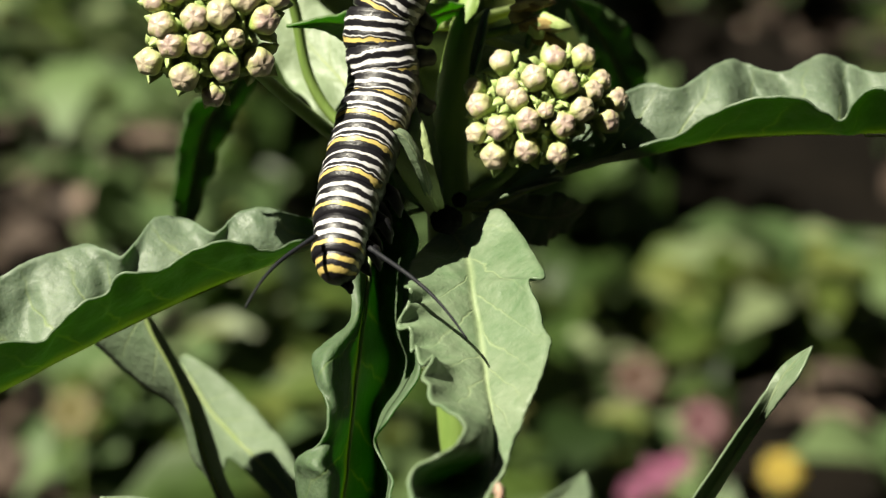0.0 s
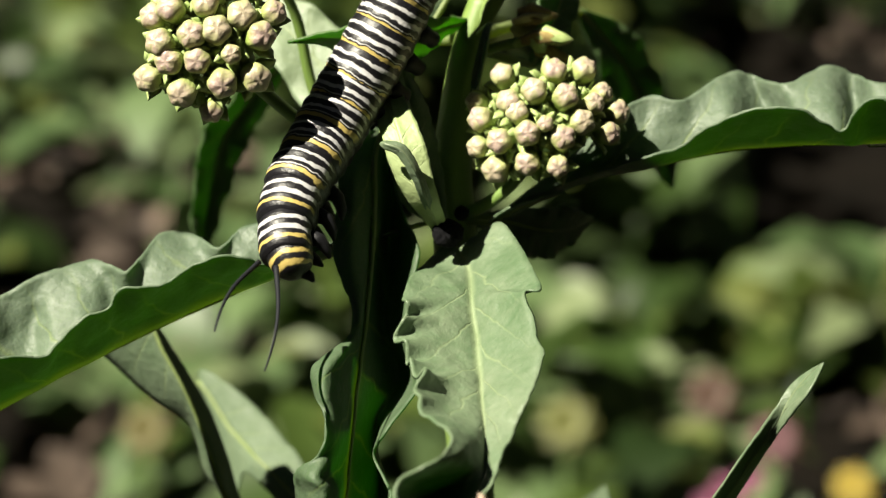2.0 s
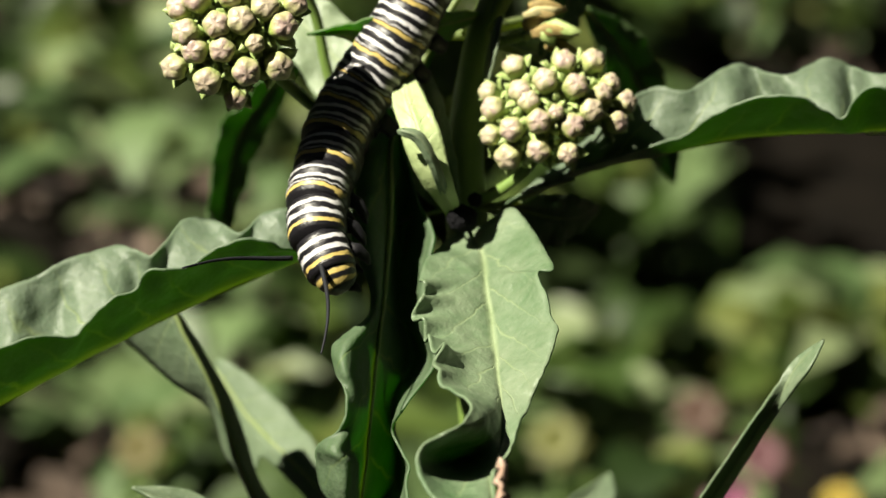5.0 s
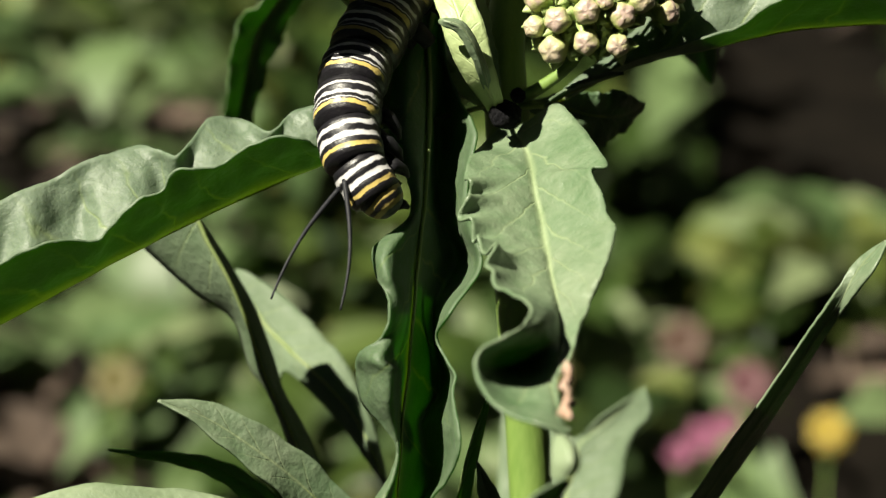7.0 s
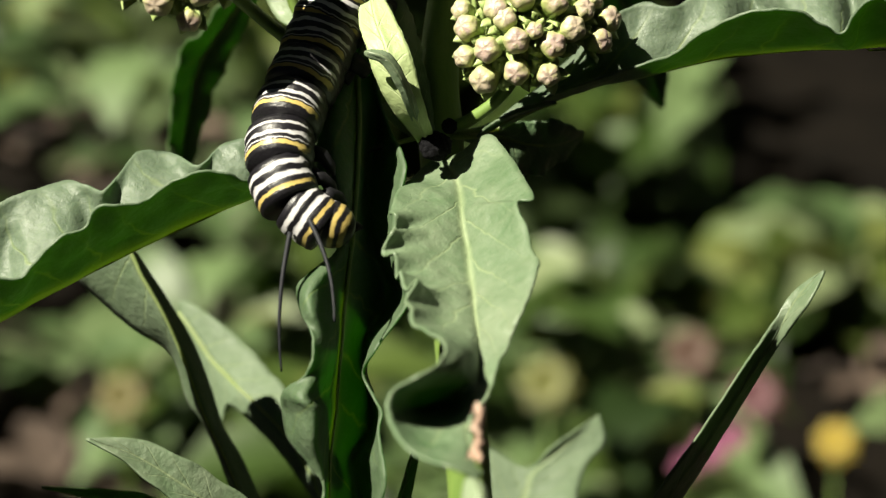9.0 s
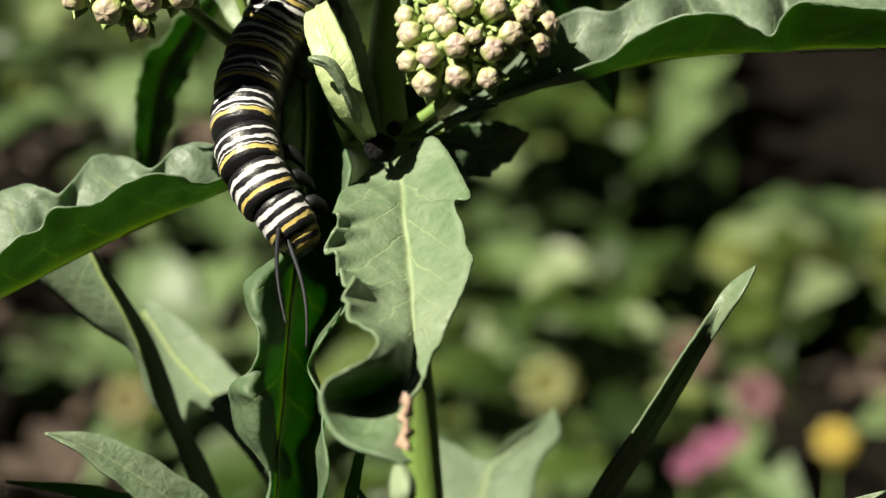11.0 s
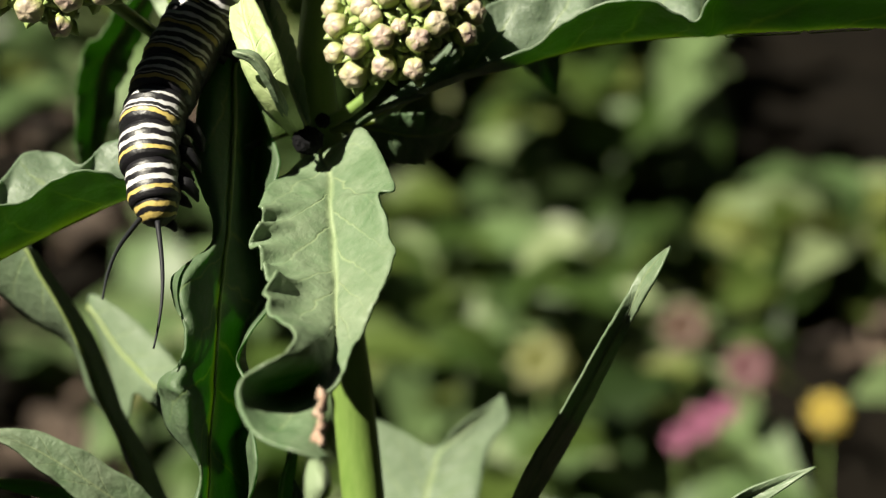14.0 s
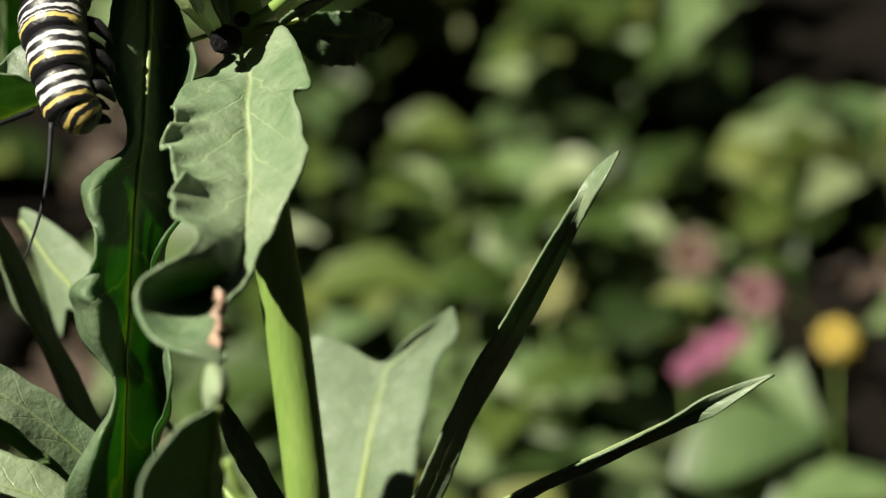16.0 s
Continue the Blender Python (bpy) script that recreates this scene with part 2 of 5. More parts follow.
def bud_material():
    m, n, l, b = material("bud_skin", 0.45, 0.4)
    co = n.new("ShaderNodeTexCoord").outputs["Object"]
    sep = n.new("ShaderNodeSeparateXYZ")
    l.new(co, sep.inputs[0])
    up = math_node(n, l, "MULTIPLY", sep.outputs[2], 1 / 0.0032)
    up = math_node(n, l, "ADD", up, math_node(n, l, "MULTIPLY", math_node(n, l, "SUBTRACT", noise_node(n, l, co, 900, 3), 0.5), 0.7))
    col = ramp_node(n, l, up, [(0.25, (0.18, 0.265, 0.048)), (0.64, (0.25, 0.30, 0.085)), (0.86, (0.265, 0.245, 0.130)), (1.05, (0.265, 0.195, 0.172))])
    rnd = n.new("ShaderNodeObjectInfo").outputs["Random"]
    col = mix_node(n, l, math_node(n, l, "MULTIPLY", rnd, 0.35), col, (0.3472, 0.3472, 0.1904))
    l.new(col, b.inputs["Base Color"])
    b.inputs["Subsurface Weight"].default_value = 0.05
    b.inputs["Subsurface Radius"].default_value = (0.0012, 0.0009, 0.0005)
    b.inputs["Subsurface Scale"].default_value = 0.5
    bump_node(n, l, noise_node(n, l, co, 1500, 4), 0.8, 0.00025, b)
    return m


BUD = bud_material()


# ---- shapes ----
def link_mesh(name, bm, mat, parent=None, label="", smooth=True):
    me = bpy.data.meshes.new(name)
    bm.normal_update()
    bm.to_mesh(me)
    bm.free()
    me.materials.append(mat)
    if smooth:
        me.polygons.foreach_set("use_smooth", [True] * len(me.polygons))
    ob = new(name, me)
    if parent:
        ob.parent = parent
    if label:
        tagged(ob, label)
    return ob


part = link_mesh


def share(name, me, parent, m):
    ob = new(name, me)
    ob.parent = parent
    ob.matrix_basis = m
    return ob


def glide(rows, count):
    """Catmull-Rom through rows of numbers, count samples."""
    p = np.array(rows, float)
    p = np.vstack([2 * p[0] - p[1], p, 2 * p[-1] - p[-2]])
    out = []
    spans = len(p) - 3
    for i in range(count):
        s = i / (count - 1) * spans
        k = min(int(s), spans - 1)
        u = s - k
        a, b, c, d = p[k:k + 4]
        out.append(0.5 * (2 * b + (c - a) * u + (2 * a - 5 * b + 4 * c - d) * u * u + (3 * b - a - 3 * c + d) * u ** 3))
    return np.array(out)


def tube(bm, centres, radii, sides=8, ridge=0.0, cap=True):
    """A tapered tube through world points."""
    rings = []
    ref = Vector((0.13, 0.21, 0.97))
    for i, c in enumerate(centres):
        t = (centres[min(i + 1, len(centres) - 1)] - centres[max(i - 1, 0)]).normalized()
        a = ref.cross(t)
        if a.length < 1e-4:
            a = Vector((1, 0, 0))
        a.normalize()
        b = t.cross(a)
        ref = b
        rings.append([bm.verts.new(c + (a * math.cos(k * math.tau / sides) + b * math.sin(k * math.tau / sides)) * radii[i]
                                   * (1 + ridge * math.cos(3 * k * math.tau / sides))) for k in range(sides)])
    for r, s in zip(rings, rings[1:]):
        for k in range(sides):
            bm.faces.new((r[k], r[(k + 1) % sides], s[(k + 1) % sides], s[k]))
    if cap:
        bm.faces.new(rings[0][::-1])
        bm.faces.new(rings[-1])


def stalk(name, pts, r0, r1, mat, parent, label="", count=24, sides=12, ridge=0.03):
    c = [place(*p) for p in glide(pts, count)]
    bm = bmesh.new()
    tube(bm, c, [(r0 + (r1 - r0) * i / (count - 1)) / 1000 for i in range(count)], sides, ridge)
    return part(name, bm, mat, parent, label)


LEAF_COUNT = 0


def leaf(rows, n0, parent, label, n1=None, attach=None, middle=None, rib=0.55, wave=0.5, waves=5, ripple=0.25, along=56, across=8, mat=None, thick=0.28, bend=1.5, rbend=None, twist=1.0, under=0.12, bumpy=1.0):
    """A leaf from stations x, y, w, half widths and edge lifts on either side; a midrib with a petiole is its sub-part."""
    global LEAF_COUNT
    LEAF_COUNT += 1
    rnd = random.Random(LEAF_COUNT)
    ph = [rnd.uniform(0, 6.28) for _ in range(4)]
    st = glide(rows, along)
    n0, n1 = Vector(n0).normalized(), Vector(n1 or n0).normalized()
    bm = bmesh.new()
    uvl = bm.loops.layers.uv.new("UVMap")
    grid, mids, ups = [], [], []
    for i, r in enumerate(st):
        s = i / (along - 1)
        d = st[min(i + 1, along - 1)][:3] - st[max(i - 1, 0)][:3]
        t = Vector(d).normalized()
        n = n0.lerp(n1, s ** twist)
        if middle:
            n = Vector(middle).lerp(n0 if s < 0.5 else n1, abs(2 * s - 1) ** twist)
        n = (n - t * n.dot(t)).normalized()
        side = Vector((t.y * n.z - t.z * n.y, t.z * n.x - t.x * n.z, t.x * n.y - t.y * n.x))
        mid = Vector(r[:3])
        mids.append(mid)
        ups.append(n)
        line = []
        env = min(1, s * 8, (1 - s) * 8)
        for k in range(-across, across + 1):
            q = k / across
            wid, lift = (r[4], r[6]) if q > 0 else (r[3], r[5])
            j = 0 if q > 0 else 1
            a = abs(q)
            wave_s = min(1.0, math.hypot(wid, lift) / 4.0)
            edge = wid * (1 + env * 0.05 * math.sin(37 * s + ph[j]) * a)
            ruf = wave_s * wave * env * a ** 2.2 * math.sin(math.tau * waves * s + ph[2 + j])
            ruf += wave_s * ripple * env * a ** 3 * math.sin(math.tau * waves * 2.7 * s + ph[j])
            at = mid + side * (q * wid)
            slope = lift * a ** 0.4 * (1 if q > 0 else -1)
            out = (n * max(wid, 0.1) - side * slope).normalized()
            at = at + n * (lift * a)
            swell = bumpy * wave_s * env * min(1, a * 3) * (noise.noise(Vector((at.x * 0.17, at.y * 0.17, at.z * 0.17 + LEAF_COUNT * 3.1)))
                                                            + 0.2 * noise.noise(Vector((at.x * 0.5, at.y * 0.5, at.z * 0.5 + LEAF_COUNT))))
            crease = 0.25 * env * (1 - math.cos(min(a * 6, math.pi))) * 0.5
            p = mid + side * (q * max(edge, 0.02)) + n * (lift * a ** ((rbend or bend) if q > 0 else bend) + ruf + crease) + out * swell
            line.append(bm.verts.new(place(*p)))
        grid.append(line)
    for i in range(along - 1):
        for k in range(2 * across):
            f = bm.faces.new((grid[i][k], grid[i][k + 1], grid[i + 1][k + 1], grid[i + 1][k]))
            for lp, (di, dk) in zip(f.loops, ((0, 0), (0, 1), (1, 1), (1, 0))):
                lp[uvl].uv = ((k + dk) / (2 * across), (i + di) / (along - 1))
    ob = part("leaf", bm, mat or LEAF, parent, label)
    mod = ob.modifiers.new("thickness", "SOLIDIFY")
    mod.thickness, mod.offset = thick / 1000, 0
    bm = bmesh.new()
    cs = [place(*(m - u * under)) for m, u in zip(mids[:-2], ups)]
    rad = [rib * (1 - 0.82 * i / along) / 1000 for i in range(len(cs))]
    if attach:
        a, b, c = Vector(attach), mids[0], mids[3]
        lead = glide([a, a * 0.55 + b * 0.45 - (c - b) * 0.2, b], 8)[:-1]
        cs = [place(*p) for p in lead] + cs
        rad = [rib * 1.5 / 1000 - 0.5 * rib / 1000 * i / 7 for i in range(7)] + rad
    tube(bm, cs, rad, 8)
    part("midrib", bm, RIB, ob, "pale yellow-green midrib")
    return ob


def rail_leaf(rails, spine, parent, label, attach=None, mat=None, rib=0.3, under=0.2, along=130, per=9, swell=0.35, grain=9.0, ragged=0.12, thick=0.28, frill=None):
    """A leaf lofted through rails from one margin over the midrib (rails[spine]) to the other, with swollen tissue between the veins."""
    global LEAF_COUNT
    LEAF_COUNT += 1
    runs = [glide(r, along) for r in rails]
    left, right = per * spine, per * (len(rails) - 1 - spine)
    pts = np.zeros((along, left + right + 1, 3))
    for i in range(along):
        row = [r[i] for r in runs]
        if left:
            pts[i, :left + 1] = glide(row[:spine + 1], left + 1)
        if right:
            pts[i, left:] = glide(row[spine:], right + 1)
    du, dv = np.gradient(pts, axis=0), np.gradient(pts, axis=1)
    nrm = np.cross(dv, du)
    nrm /= np.maximum(np.linalg.norm(nrm, axis=2, keepdims=True), 1e-9)
    bm = bmesh.new()
    uvl = bm.loops.layers.uv.new("UVMap")
    grid, uvs = [], []
    for i in range(along):
        s = i / (along - 1)
        env = min(1, s * 10, (1 - s) * 10)
        line, uvline = [], []
        for k in range(left + right + 1):
            q = (k - left) / (left if k < left else right) if k != left else 0.0
            a = abs(q)
            p = Vector(pts[i, k])
            seed = Vector((0, 0, LEAF_COUNT * 5.3))
            lump = noise.noise(p / grain + seed) + 0.35 * noise.noise(p * (2.6 / grain) + seed)
            if frill and q < 0 and frill[2] < s < frill[3]:
                p = p + Vector(nrm[i, k]) * (frill[0] * a ** 4 * math.sin(math.tau * frill[1] * s) * math.sin(math.pi * (s - frill[2]) / (frill[3] - frill[2])) ** 0.5)
            groove = 0.22 * (1 - min(1, a * 5)) ** 2
            p = p + Vector(nrm[i, k]) * (env * (swell * lump * min(1, a * 4) - groove))
            if a > 0.8:
                inner = Vector(pts[i, k - 1 if q > 0 else k + 1])
                way = Vector(pts[i, k]) - inner
                if way.length > 1e-6:
                    p = p + way.normalized() * (env * ragged * (a - 0.8) * 5 * (noise.noise(p * 0.9 + seed) + 0.5 * noise.noise(p * 2.3 + seed)))
            line.append(bm.verts.new(place(*p)))
            uvline.append(0.5 + 0.5 * q)
        grid.append(line)
        uvs.append((uvline, s))
    for i in range(along - 1):
        for k in range(left + right):
            f = bm.faces.new((grid[i][k], grid[i][k + 1], grid[i + 1][k + 1], grid[i + 1][k]))
            for lp, (di, dk) in zip(f.loops, ((0, 0), (0, 1), (1, 1), (1, 0))):
                lp[uvl].uv = (uvs[i + di][0][k + dk], uvs[i + di][1])
    ob = part("leaf", bm, mat or LEAF, parent, label)
    mod = ob.modifiers.new("thickness", "SOLIDIFY")
    mod.thickness, mod.offset = thick / 1000, 0
    mids = [Vector(p) for p in runs[spine]]
    ups = [Vector(nrm[i, left]) for i in range(along)]
    cs = [place(*(m - u * (under if u.z < 0 else -under))) for m, u in zip(mids[:-2], ups)]
    rad = [rib * (1 - 0.8 * i / along) / 1000 for i in range(len(cs))]
    if attach:
        a, b, c = Vector(attach), mids[0], mids[3]
        lead = glide([a, a * 0.55 + b * 0.45 - (c - b) * 0.2, b], 8)[:-1]
        cs = [place(*p) for p in lead] + cs
        rad = [rib * (1.5 - 0.5 * i / 7) / 1000 for i in range(7)] + rad
    bm = bmesh.new()
    tube(bm, cs, rad, 8)
    part("midrib", bm, RIB, ob, "pale yellow-green midrib")
    return ob


def lathe(bm, profile, sides=16, lobes=0, depth=0.0):
    """Rings along local z: rows of (z, r); lobes dent the outline."""
    rings = []
    for z, r in profile:
        rings.append([bm.verts.new(((r * (1 + depth * math.cos(lobes * k * math.tau / sides))) * math.cos(k * math.tau / sides),
                                    (r * (1 + depth * math.cos(lobes * k * math.tau / sides))) * math.sin(k * math.tau / sides), z)) for k in range(sides)])
    for a, b in zip(rings, rings[1:]):
        for k in range(sides):
            bm.faces.new((a[k], a[(k + 1) % sides], b[(k + 1) % sides], b[k]))
    bm.faces.new(rings[0][::-1])
    bm.faces.new(rings[-1])


def basis(z, x):
    z = z.normalized()
    x = (x - z * x.dot(z)).normalized()
    y = z.cross(x)
    return Matrix((x, y, z)).transposed().to_4x4()


# ---- the ground and what grows behind ----
def build_ground():
    bm = bmesh.new()
    xs = sorted({round(v, 3) for v in list(np.linspace(-0.9, 0.9, 46)) + [-30, -12, -5, -2, 2, 5, 12, 30]})
    ys = sorted({round(v, 3) for v in list(np.linspace(-0.6, 3.0, 91)) + [-30, -12, -5, -2, 5, 8, 14, 30, 60]})
    g = [[bm.verts.new((x, y, 0.035 * noise.noise((x * 3, y * 3, 0)) + 0.012 * noise.noise((x * 15, y * 15, 3)))) for x in xs] for y in ys]
    for a, b in zip(g, g[1:]):
        for k in range(len(xs) - 1):
            bm.faces.new((a[k], a[k + 1], b[k + 1], b[k]))
    tagged(part("ground", bm, SHADED_SOIL), "brown garden soil with fine litter, shade darkened into its colour", "ground", kind="structure")


build_ground()
GREENS = wild_material("undergrowth_green", [(0.0, (0.0077, 0.0189, 0.0024)), (0.45, (0.0287, 0.0550, 0.0077)), (0.8, (0.0650, 0.0949, 0.0163)), (1.0, (0.1297, 0.1405, 0.0387))], 0.3)
PALES = wild_material("undergrowth_pale", [(0.0, (0.0430, 0.0769, 0.0255)), (0.6, (0.0954, 0.1436, 0.0558)), (1.0, (0.1813, 0.2154, 0.1115))], 0.3)
LITTER = wild_material("leaf_litter", [(0.0, (0.0147, 0.0092, 0.0063)), (0.6, (0.0630, 0.0420, 0.0302)), (1.0, (0.1764, 0.1302, 0.1008))], 0.1, 0.9)


def small_leaf(verts, faces, root, way, up, length, width):
    """A cupped ovate leaf of two rows of faces."""
    way = way.normalized()
    side = way.cross(up).normalized()
    nrm = side.cross(way).normalized()
    k = len(verts)
    for s, wd, h in ((0, 0.1, 0), (0.3, 0.85, 0.10), (0.62, 0.9, 0.08), (1.0, 0.06, -0.10)):
        c = root + way * (s * length) + nrm * (h * length)
        e = side * (wd * width / 2)
        lift = nrm * (0.15 * width * wd)
        verts += [c - e + lift, c, c + e + lift]
    for r in range(3):
        a = k + 3 * r
        faces += [(a, a + 1, a + 4, a + 3), (a + 1, a + 2, a + 5, a + 4)]


def undergrowth(name, label, mat, count, seed, box, high, size, keep=0.0, leaves=(9, 18)):
    """Low plants as one mesh of many leaves on thin shoots, thinned by a noise field."""
    rnd = random.Random(seed)
    verts, faces = [], []
    made = 0
    while made < count:
        x, y = rnd.uniform(*box[0]), rnd.uniform(*box[1])
        f = noise.noise((x * 9 + seed, y * 5.5, seed * 1.7))
        # A sector left bare, where the blackened soil stands in for deep shade.
        if f < keep or 0.055 < (x - 0.04) / (y + 0.263) < 0.16 and 1.1 < y < 1.6:
            made += 0.25
            continue
        made += 1
        h = rnd.uniform(*high) * (0.7 + 0.6 * max(f, 0))
        if 0.0 < x < 0.2 and 0.36 < y < 0.61:
            h = min(h, 0.06)
        if 0.05 < (x - 0.04) / (y + 0.263) < 0.17 and 0.6 < y <= 1.1:
            h = min(h, max(0.02, 0.5 - 0.36 * (y + 0.263)))
        base = Vector((x, y, 0))
        lean = Vector((rnd.gauss(0, 0.18), rnd.gauss(0, 0.18), 1))
        for _ in range(rnd.randint(*leaves)):
            u = rnd.uniform(0.25, 1.0)
            root = base + lean * (h * u)
            a = rnd.uniform(0, math.tau)
            way = Vector((math.cos(a), math.sin(a), rnd.uniform(-0.35, 0.6)))
            s = rnd.uniform(*size)
            small_leaf(verts, faces, root, way, Vector((rnd.gauss(0, 0.3), rnd.gauss(0, 0.3), 1)), s, s * rnd.uniform(0.4, 0.75))
        k = len(verts)
        r = 0.0015
        top = base + lean * h
        verts += [base + Vector((r, 0, 0)), base + Vector((-r, r, 0)), base + Vector((-r, -r, 0)), top]
        faces += [(k, k + 1, k + 3), (k + 1, k + 2, k + 3), (k + 2, k, k + 3)]
    me = bpy.data.meshes.new(name)
    me.from_pydata([tuple(v) for v in verts], [], faces)
    me.materials.append(mat)
    me.polygons.foreach_set("use_smooth", [True] * len(me.polygons))
    return tagged(new(name, me), label, "undergrowth", kind="stuff")


undergrowth("undergrowth", "low sunlit green weeds covering the garden soil", GREENS, 900, 3, ((-0.75, 0.75), (0.36, 2.6)), (0.04, 0.20), (0.018, 0.055), 0.06)
undergrowth("pale_undergrowth", "pale grey-green broad leaves among the weeds", PALES, 230, 8, ((-0.7, 0.7), (0.42, 2.4)), (0.06, 0.22), (0.03, 0.075), 0.08, (4, 9))
undergrowth("broad_weeds", "clump of broad pale green leaves near the flowers", PALES, 75, 52, ((-0.12, 0.1), (0.5, 0.9)), (0.04, 0.12), (0.03, 0.07), -0.5, (5, 9))
undergrowth("pale_weeds", "small clump of pale weeds on the open soil", PALES, 45, 61, ((0.02, 0.12), (1.0, 1.35)), (0.03, 0.12), (0.03, 0.06), -0.6, (5, 9))
undergrowth("tall_weeds", "taller dark green weeds standing in the bed", GREENS, 120, 33, ((-0.16, 0.09), (1.05, 1.75)), (0.12, 0.30), (0.03, 0.06), -0.4, (16, 26))
undergrowth("leaf_litter", "brown dead leaves and stalks lying between the weeds", LITTER, 760, 14, ((-0.8, 0.8), (0.1, 2.6)), (0.005, 0.06), (0.015, 0.05), -0.15, (4, 8))
undergrowth("far_growth", "dense green weeds farther back in the garden", GREENS, 420, 21, ((-1.6, 1.6), (2.5, 4.2)), (0.15, 0.6), (0.05, 0.11), -0.3, (12, 20))


def garden_weeds():
    """Low weeds over the rest of the garden, round the bed and the camera's stand."""
    rnd = random.Random(77)
    verts, faces = [], []
    made = 0
    while made < 480:
        x, y = rnd.uniform(-3.6, 3.6), rnd.uniform(-2.6, 4.2)
        if math.hypot(x, y - 0.8) > 3.5 or (abs(x) < 0.95 and -1.0 < y) or (abs(x) < 1.7 and y > 2.4):
            continue
        made += 1
        h = rnd.uniform(0.05, 0.22)
        for _ in range(rnd.randint(8, 15)):
            a = rnd.uniform(0, math.tau)
            s = rnd.uniform(0.05, 0.12)
            small_leaf(verts, faces, Vector((x + rnd.gauss(0, 0.05), y + rnd.gauss(0, 0.05), h * rnd.uniform(0.15, 1))), Vector((math.cos(a), math.sin(a), rnd.uniform(-0.2, 0.6))), Vector((0, 0, 1)), s, s * rnd.uniform(0.4, 0.7))
    me = bpy.data.meshes.new("garden_weeds")
    me.from_pydata([tuple(v) for v in verts], [], faces)
    me.materials.append(GREENS)
    return tagged(new("garden_weeds", me), "scattered low green weeds across the garden soil", "undergrowth", kind="stuff")


garden_weeds()


def build_sky_screen():
    """An added ring, never in view, that blocks low sky light; lower towards the sun."""
    verts, faces = [], []
    cols, rows = 180, 12
    for ring, push in ((4.0, 1), (5.2, 0)):
        for r in range(rows + 1):
            for c in range(cols):
                a = c * math.tau / cols
                d = ring + 0.25 * noise.noise((math.cos(a) * 9, math.sin(a) * 9, r * 0.9)) - (0.3 * push if r == rows else 0) * -1
                verts.append((d * math.cos(a), 0.8 + d * math.sin(a), r / rows * (1.5 + 5.0 * min(1, max(0, abs((a - SUN_AZ + math.pi) % math.tau - math.pi) - 0.5) / 0.5)) + (0.15 * noise.noise((math.cos(a) * 14, math.sin(a) * 14, 5)) if r == rows else 0)))
    layer = (rows + 1) * cols
    for k in (0, layer):
        for r in range(rows):
            for c in range(cols):
                a, b = k + r * cols + c, k + r * cols + (c + 1) % cols
                faces.append((a, b, b + cols, a + cols))
    for c in range(cols):
        a, b = rows * cols + c, rows * cols + (c + 1) % cols
        faces.append((a, b, layer + b, layer + a))
    me = bpy.data.meshes.new("hedge")
    me.from_pydata(verts, [], faces)
    me.materials.append(SCREEN_DARK)
    tagged(new("hedge", me), "dark green ring added out of view to block sky light", "hedge", kind="structure")


SUN_AZ = math.atan2(SUN_FROM.y, SUN_FROM.x)
# Kept near black so the added ring bounces almost no light.
SCREEN_DARK = grain_material("sky_screen_dark", (0.0017, 0.0039, 0.0011), (0.005, 0.0101, 0.0028), 9, 0.8, 1.0, 0.05)
build_sky_screen()


def flower(at, size, petals, centre_col, petal_col, name, label, rows=2):
    """A composite flower on a stalk that stands on the ground."""
    top = Vector(at)
    th = new(name)
    th.location = (top.x, top.y + 0.01, 0)
    tagged(th, label, "flower", "flowers in the undergrowth")
    pm = grain_material(name + "_petal", tuple(c * 0.75 for c in petal_col), petal_col, 200, 0.6)
    cm = grain_material(name + "_centre", tuple(c * 0.6 for c in centre_col), centre_col, 500, 0.8, 1.0, 0.001)
    bm = bmesh.new()
    tube(bm, [Vector((0, 0, 0)), Vector((0, -0.004, top.z * 0.5)), Vector((0, -0.01, top.z))], [0.0005, 0.00045, 0.0004], 8)
    part("flower_stalk", bm, STALK, th)
    face = (Vector((0, -1, 0.75))).normalized()
    m = Matrix.Translation((0, -0.01, top.z)) @ basis(face, Vector((1, 0, 0)))
    bm = bmesh.new()
    lathe(bm, [(0, size * 0.3), (size * 0.1, size * 0.32), (size * 0.2, size * 0.24), (size * 0.26, size * 0.08)], 14)
    c = part("flower_centre", bm, cm, th)
    c.matrix_basis = m
    verts, faces = [], []
    for r in range(rows):
        for k in range(petals):
            a = (k + r * 0.5) * math.tau / petals
            d = Vector((math.cos(a), math.sin(a), 0.12 + 0.35 * r))
            small_leaf(verts, faces, d * size * 0.15, d, Vector((0, 0, 1)), size * (0.85 - 0.2 * r), size * 0.5)
    me = bpy.data.meshes.new("petals")
    me.from_pydata([tuple(v) for v in verts], [], faces)
    me.materials.append(pm)
    p = new("petals", me)
    p.parent = th
    p.matrix_basis = m
    return th


flower(place(137, -65, 612), 0.0085, 9, (0.2016, 0.14, 0.0112), (0.2352, 0.1736, 0.0168), "yellow_flower", "bright yellow daisy-like flower head above the weeds", 3)
for x, y, w, s in ((93, -68, 618, 0.0078), (102, -64, 628, 0.0062), (84, -73, 612, 0.0056)):
    flower(place(x, y, w), s, 6, (0.09, 0.025, 0.05), (0.15, 0.036, 0.08), "pink_flower", "magenta pink flower among low green weeds", 2)
flower(place(112, -50, 640), 0.0105, 8, (0.0672, 0.0224, 0.028), (0.0784, 0.028, 0.0336), "faded_pink_flower", "dull pink fading flower among low green weeds", 2)
flower(place(92, -36, 680), 0.0115, 8, (0.0448, 0.0224, 0.014), (0.056, 0.028, 0.0168), "russet_flower", "russet brown seed head among the weeds", 2)
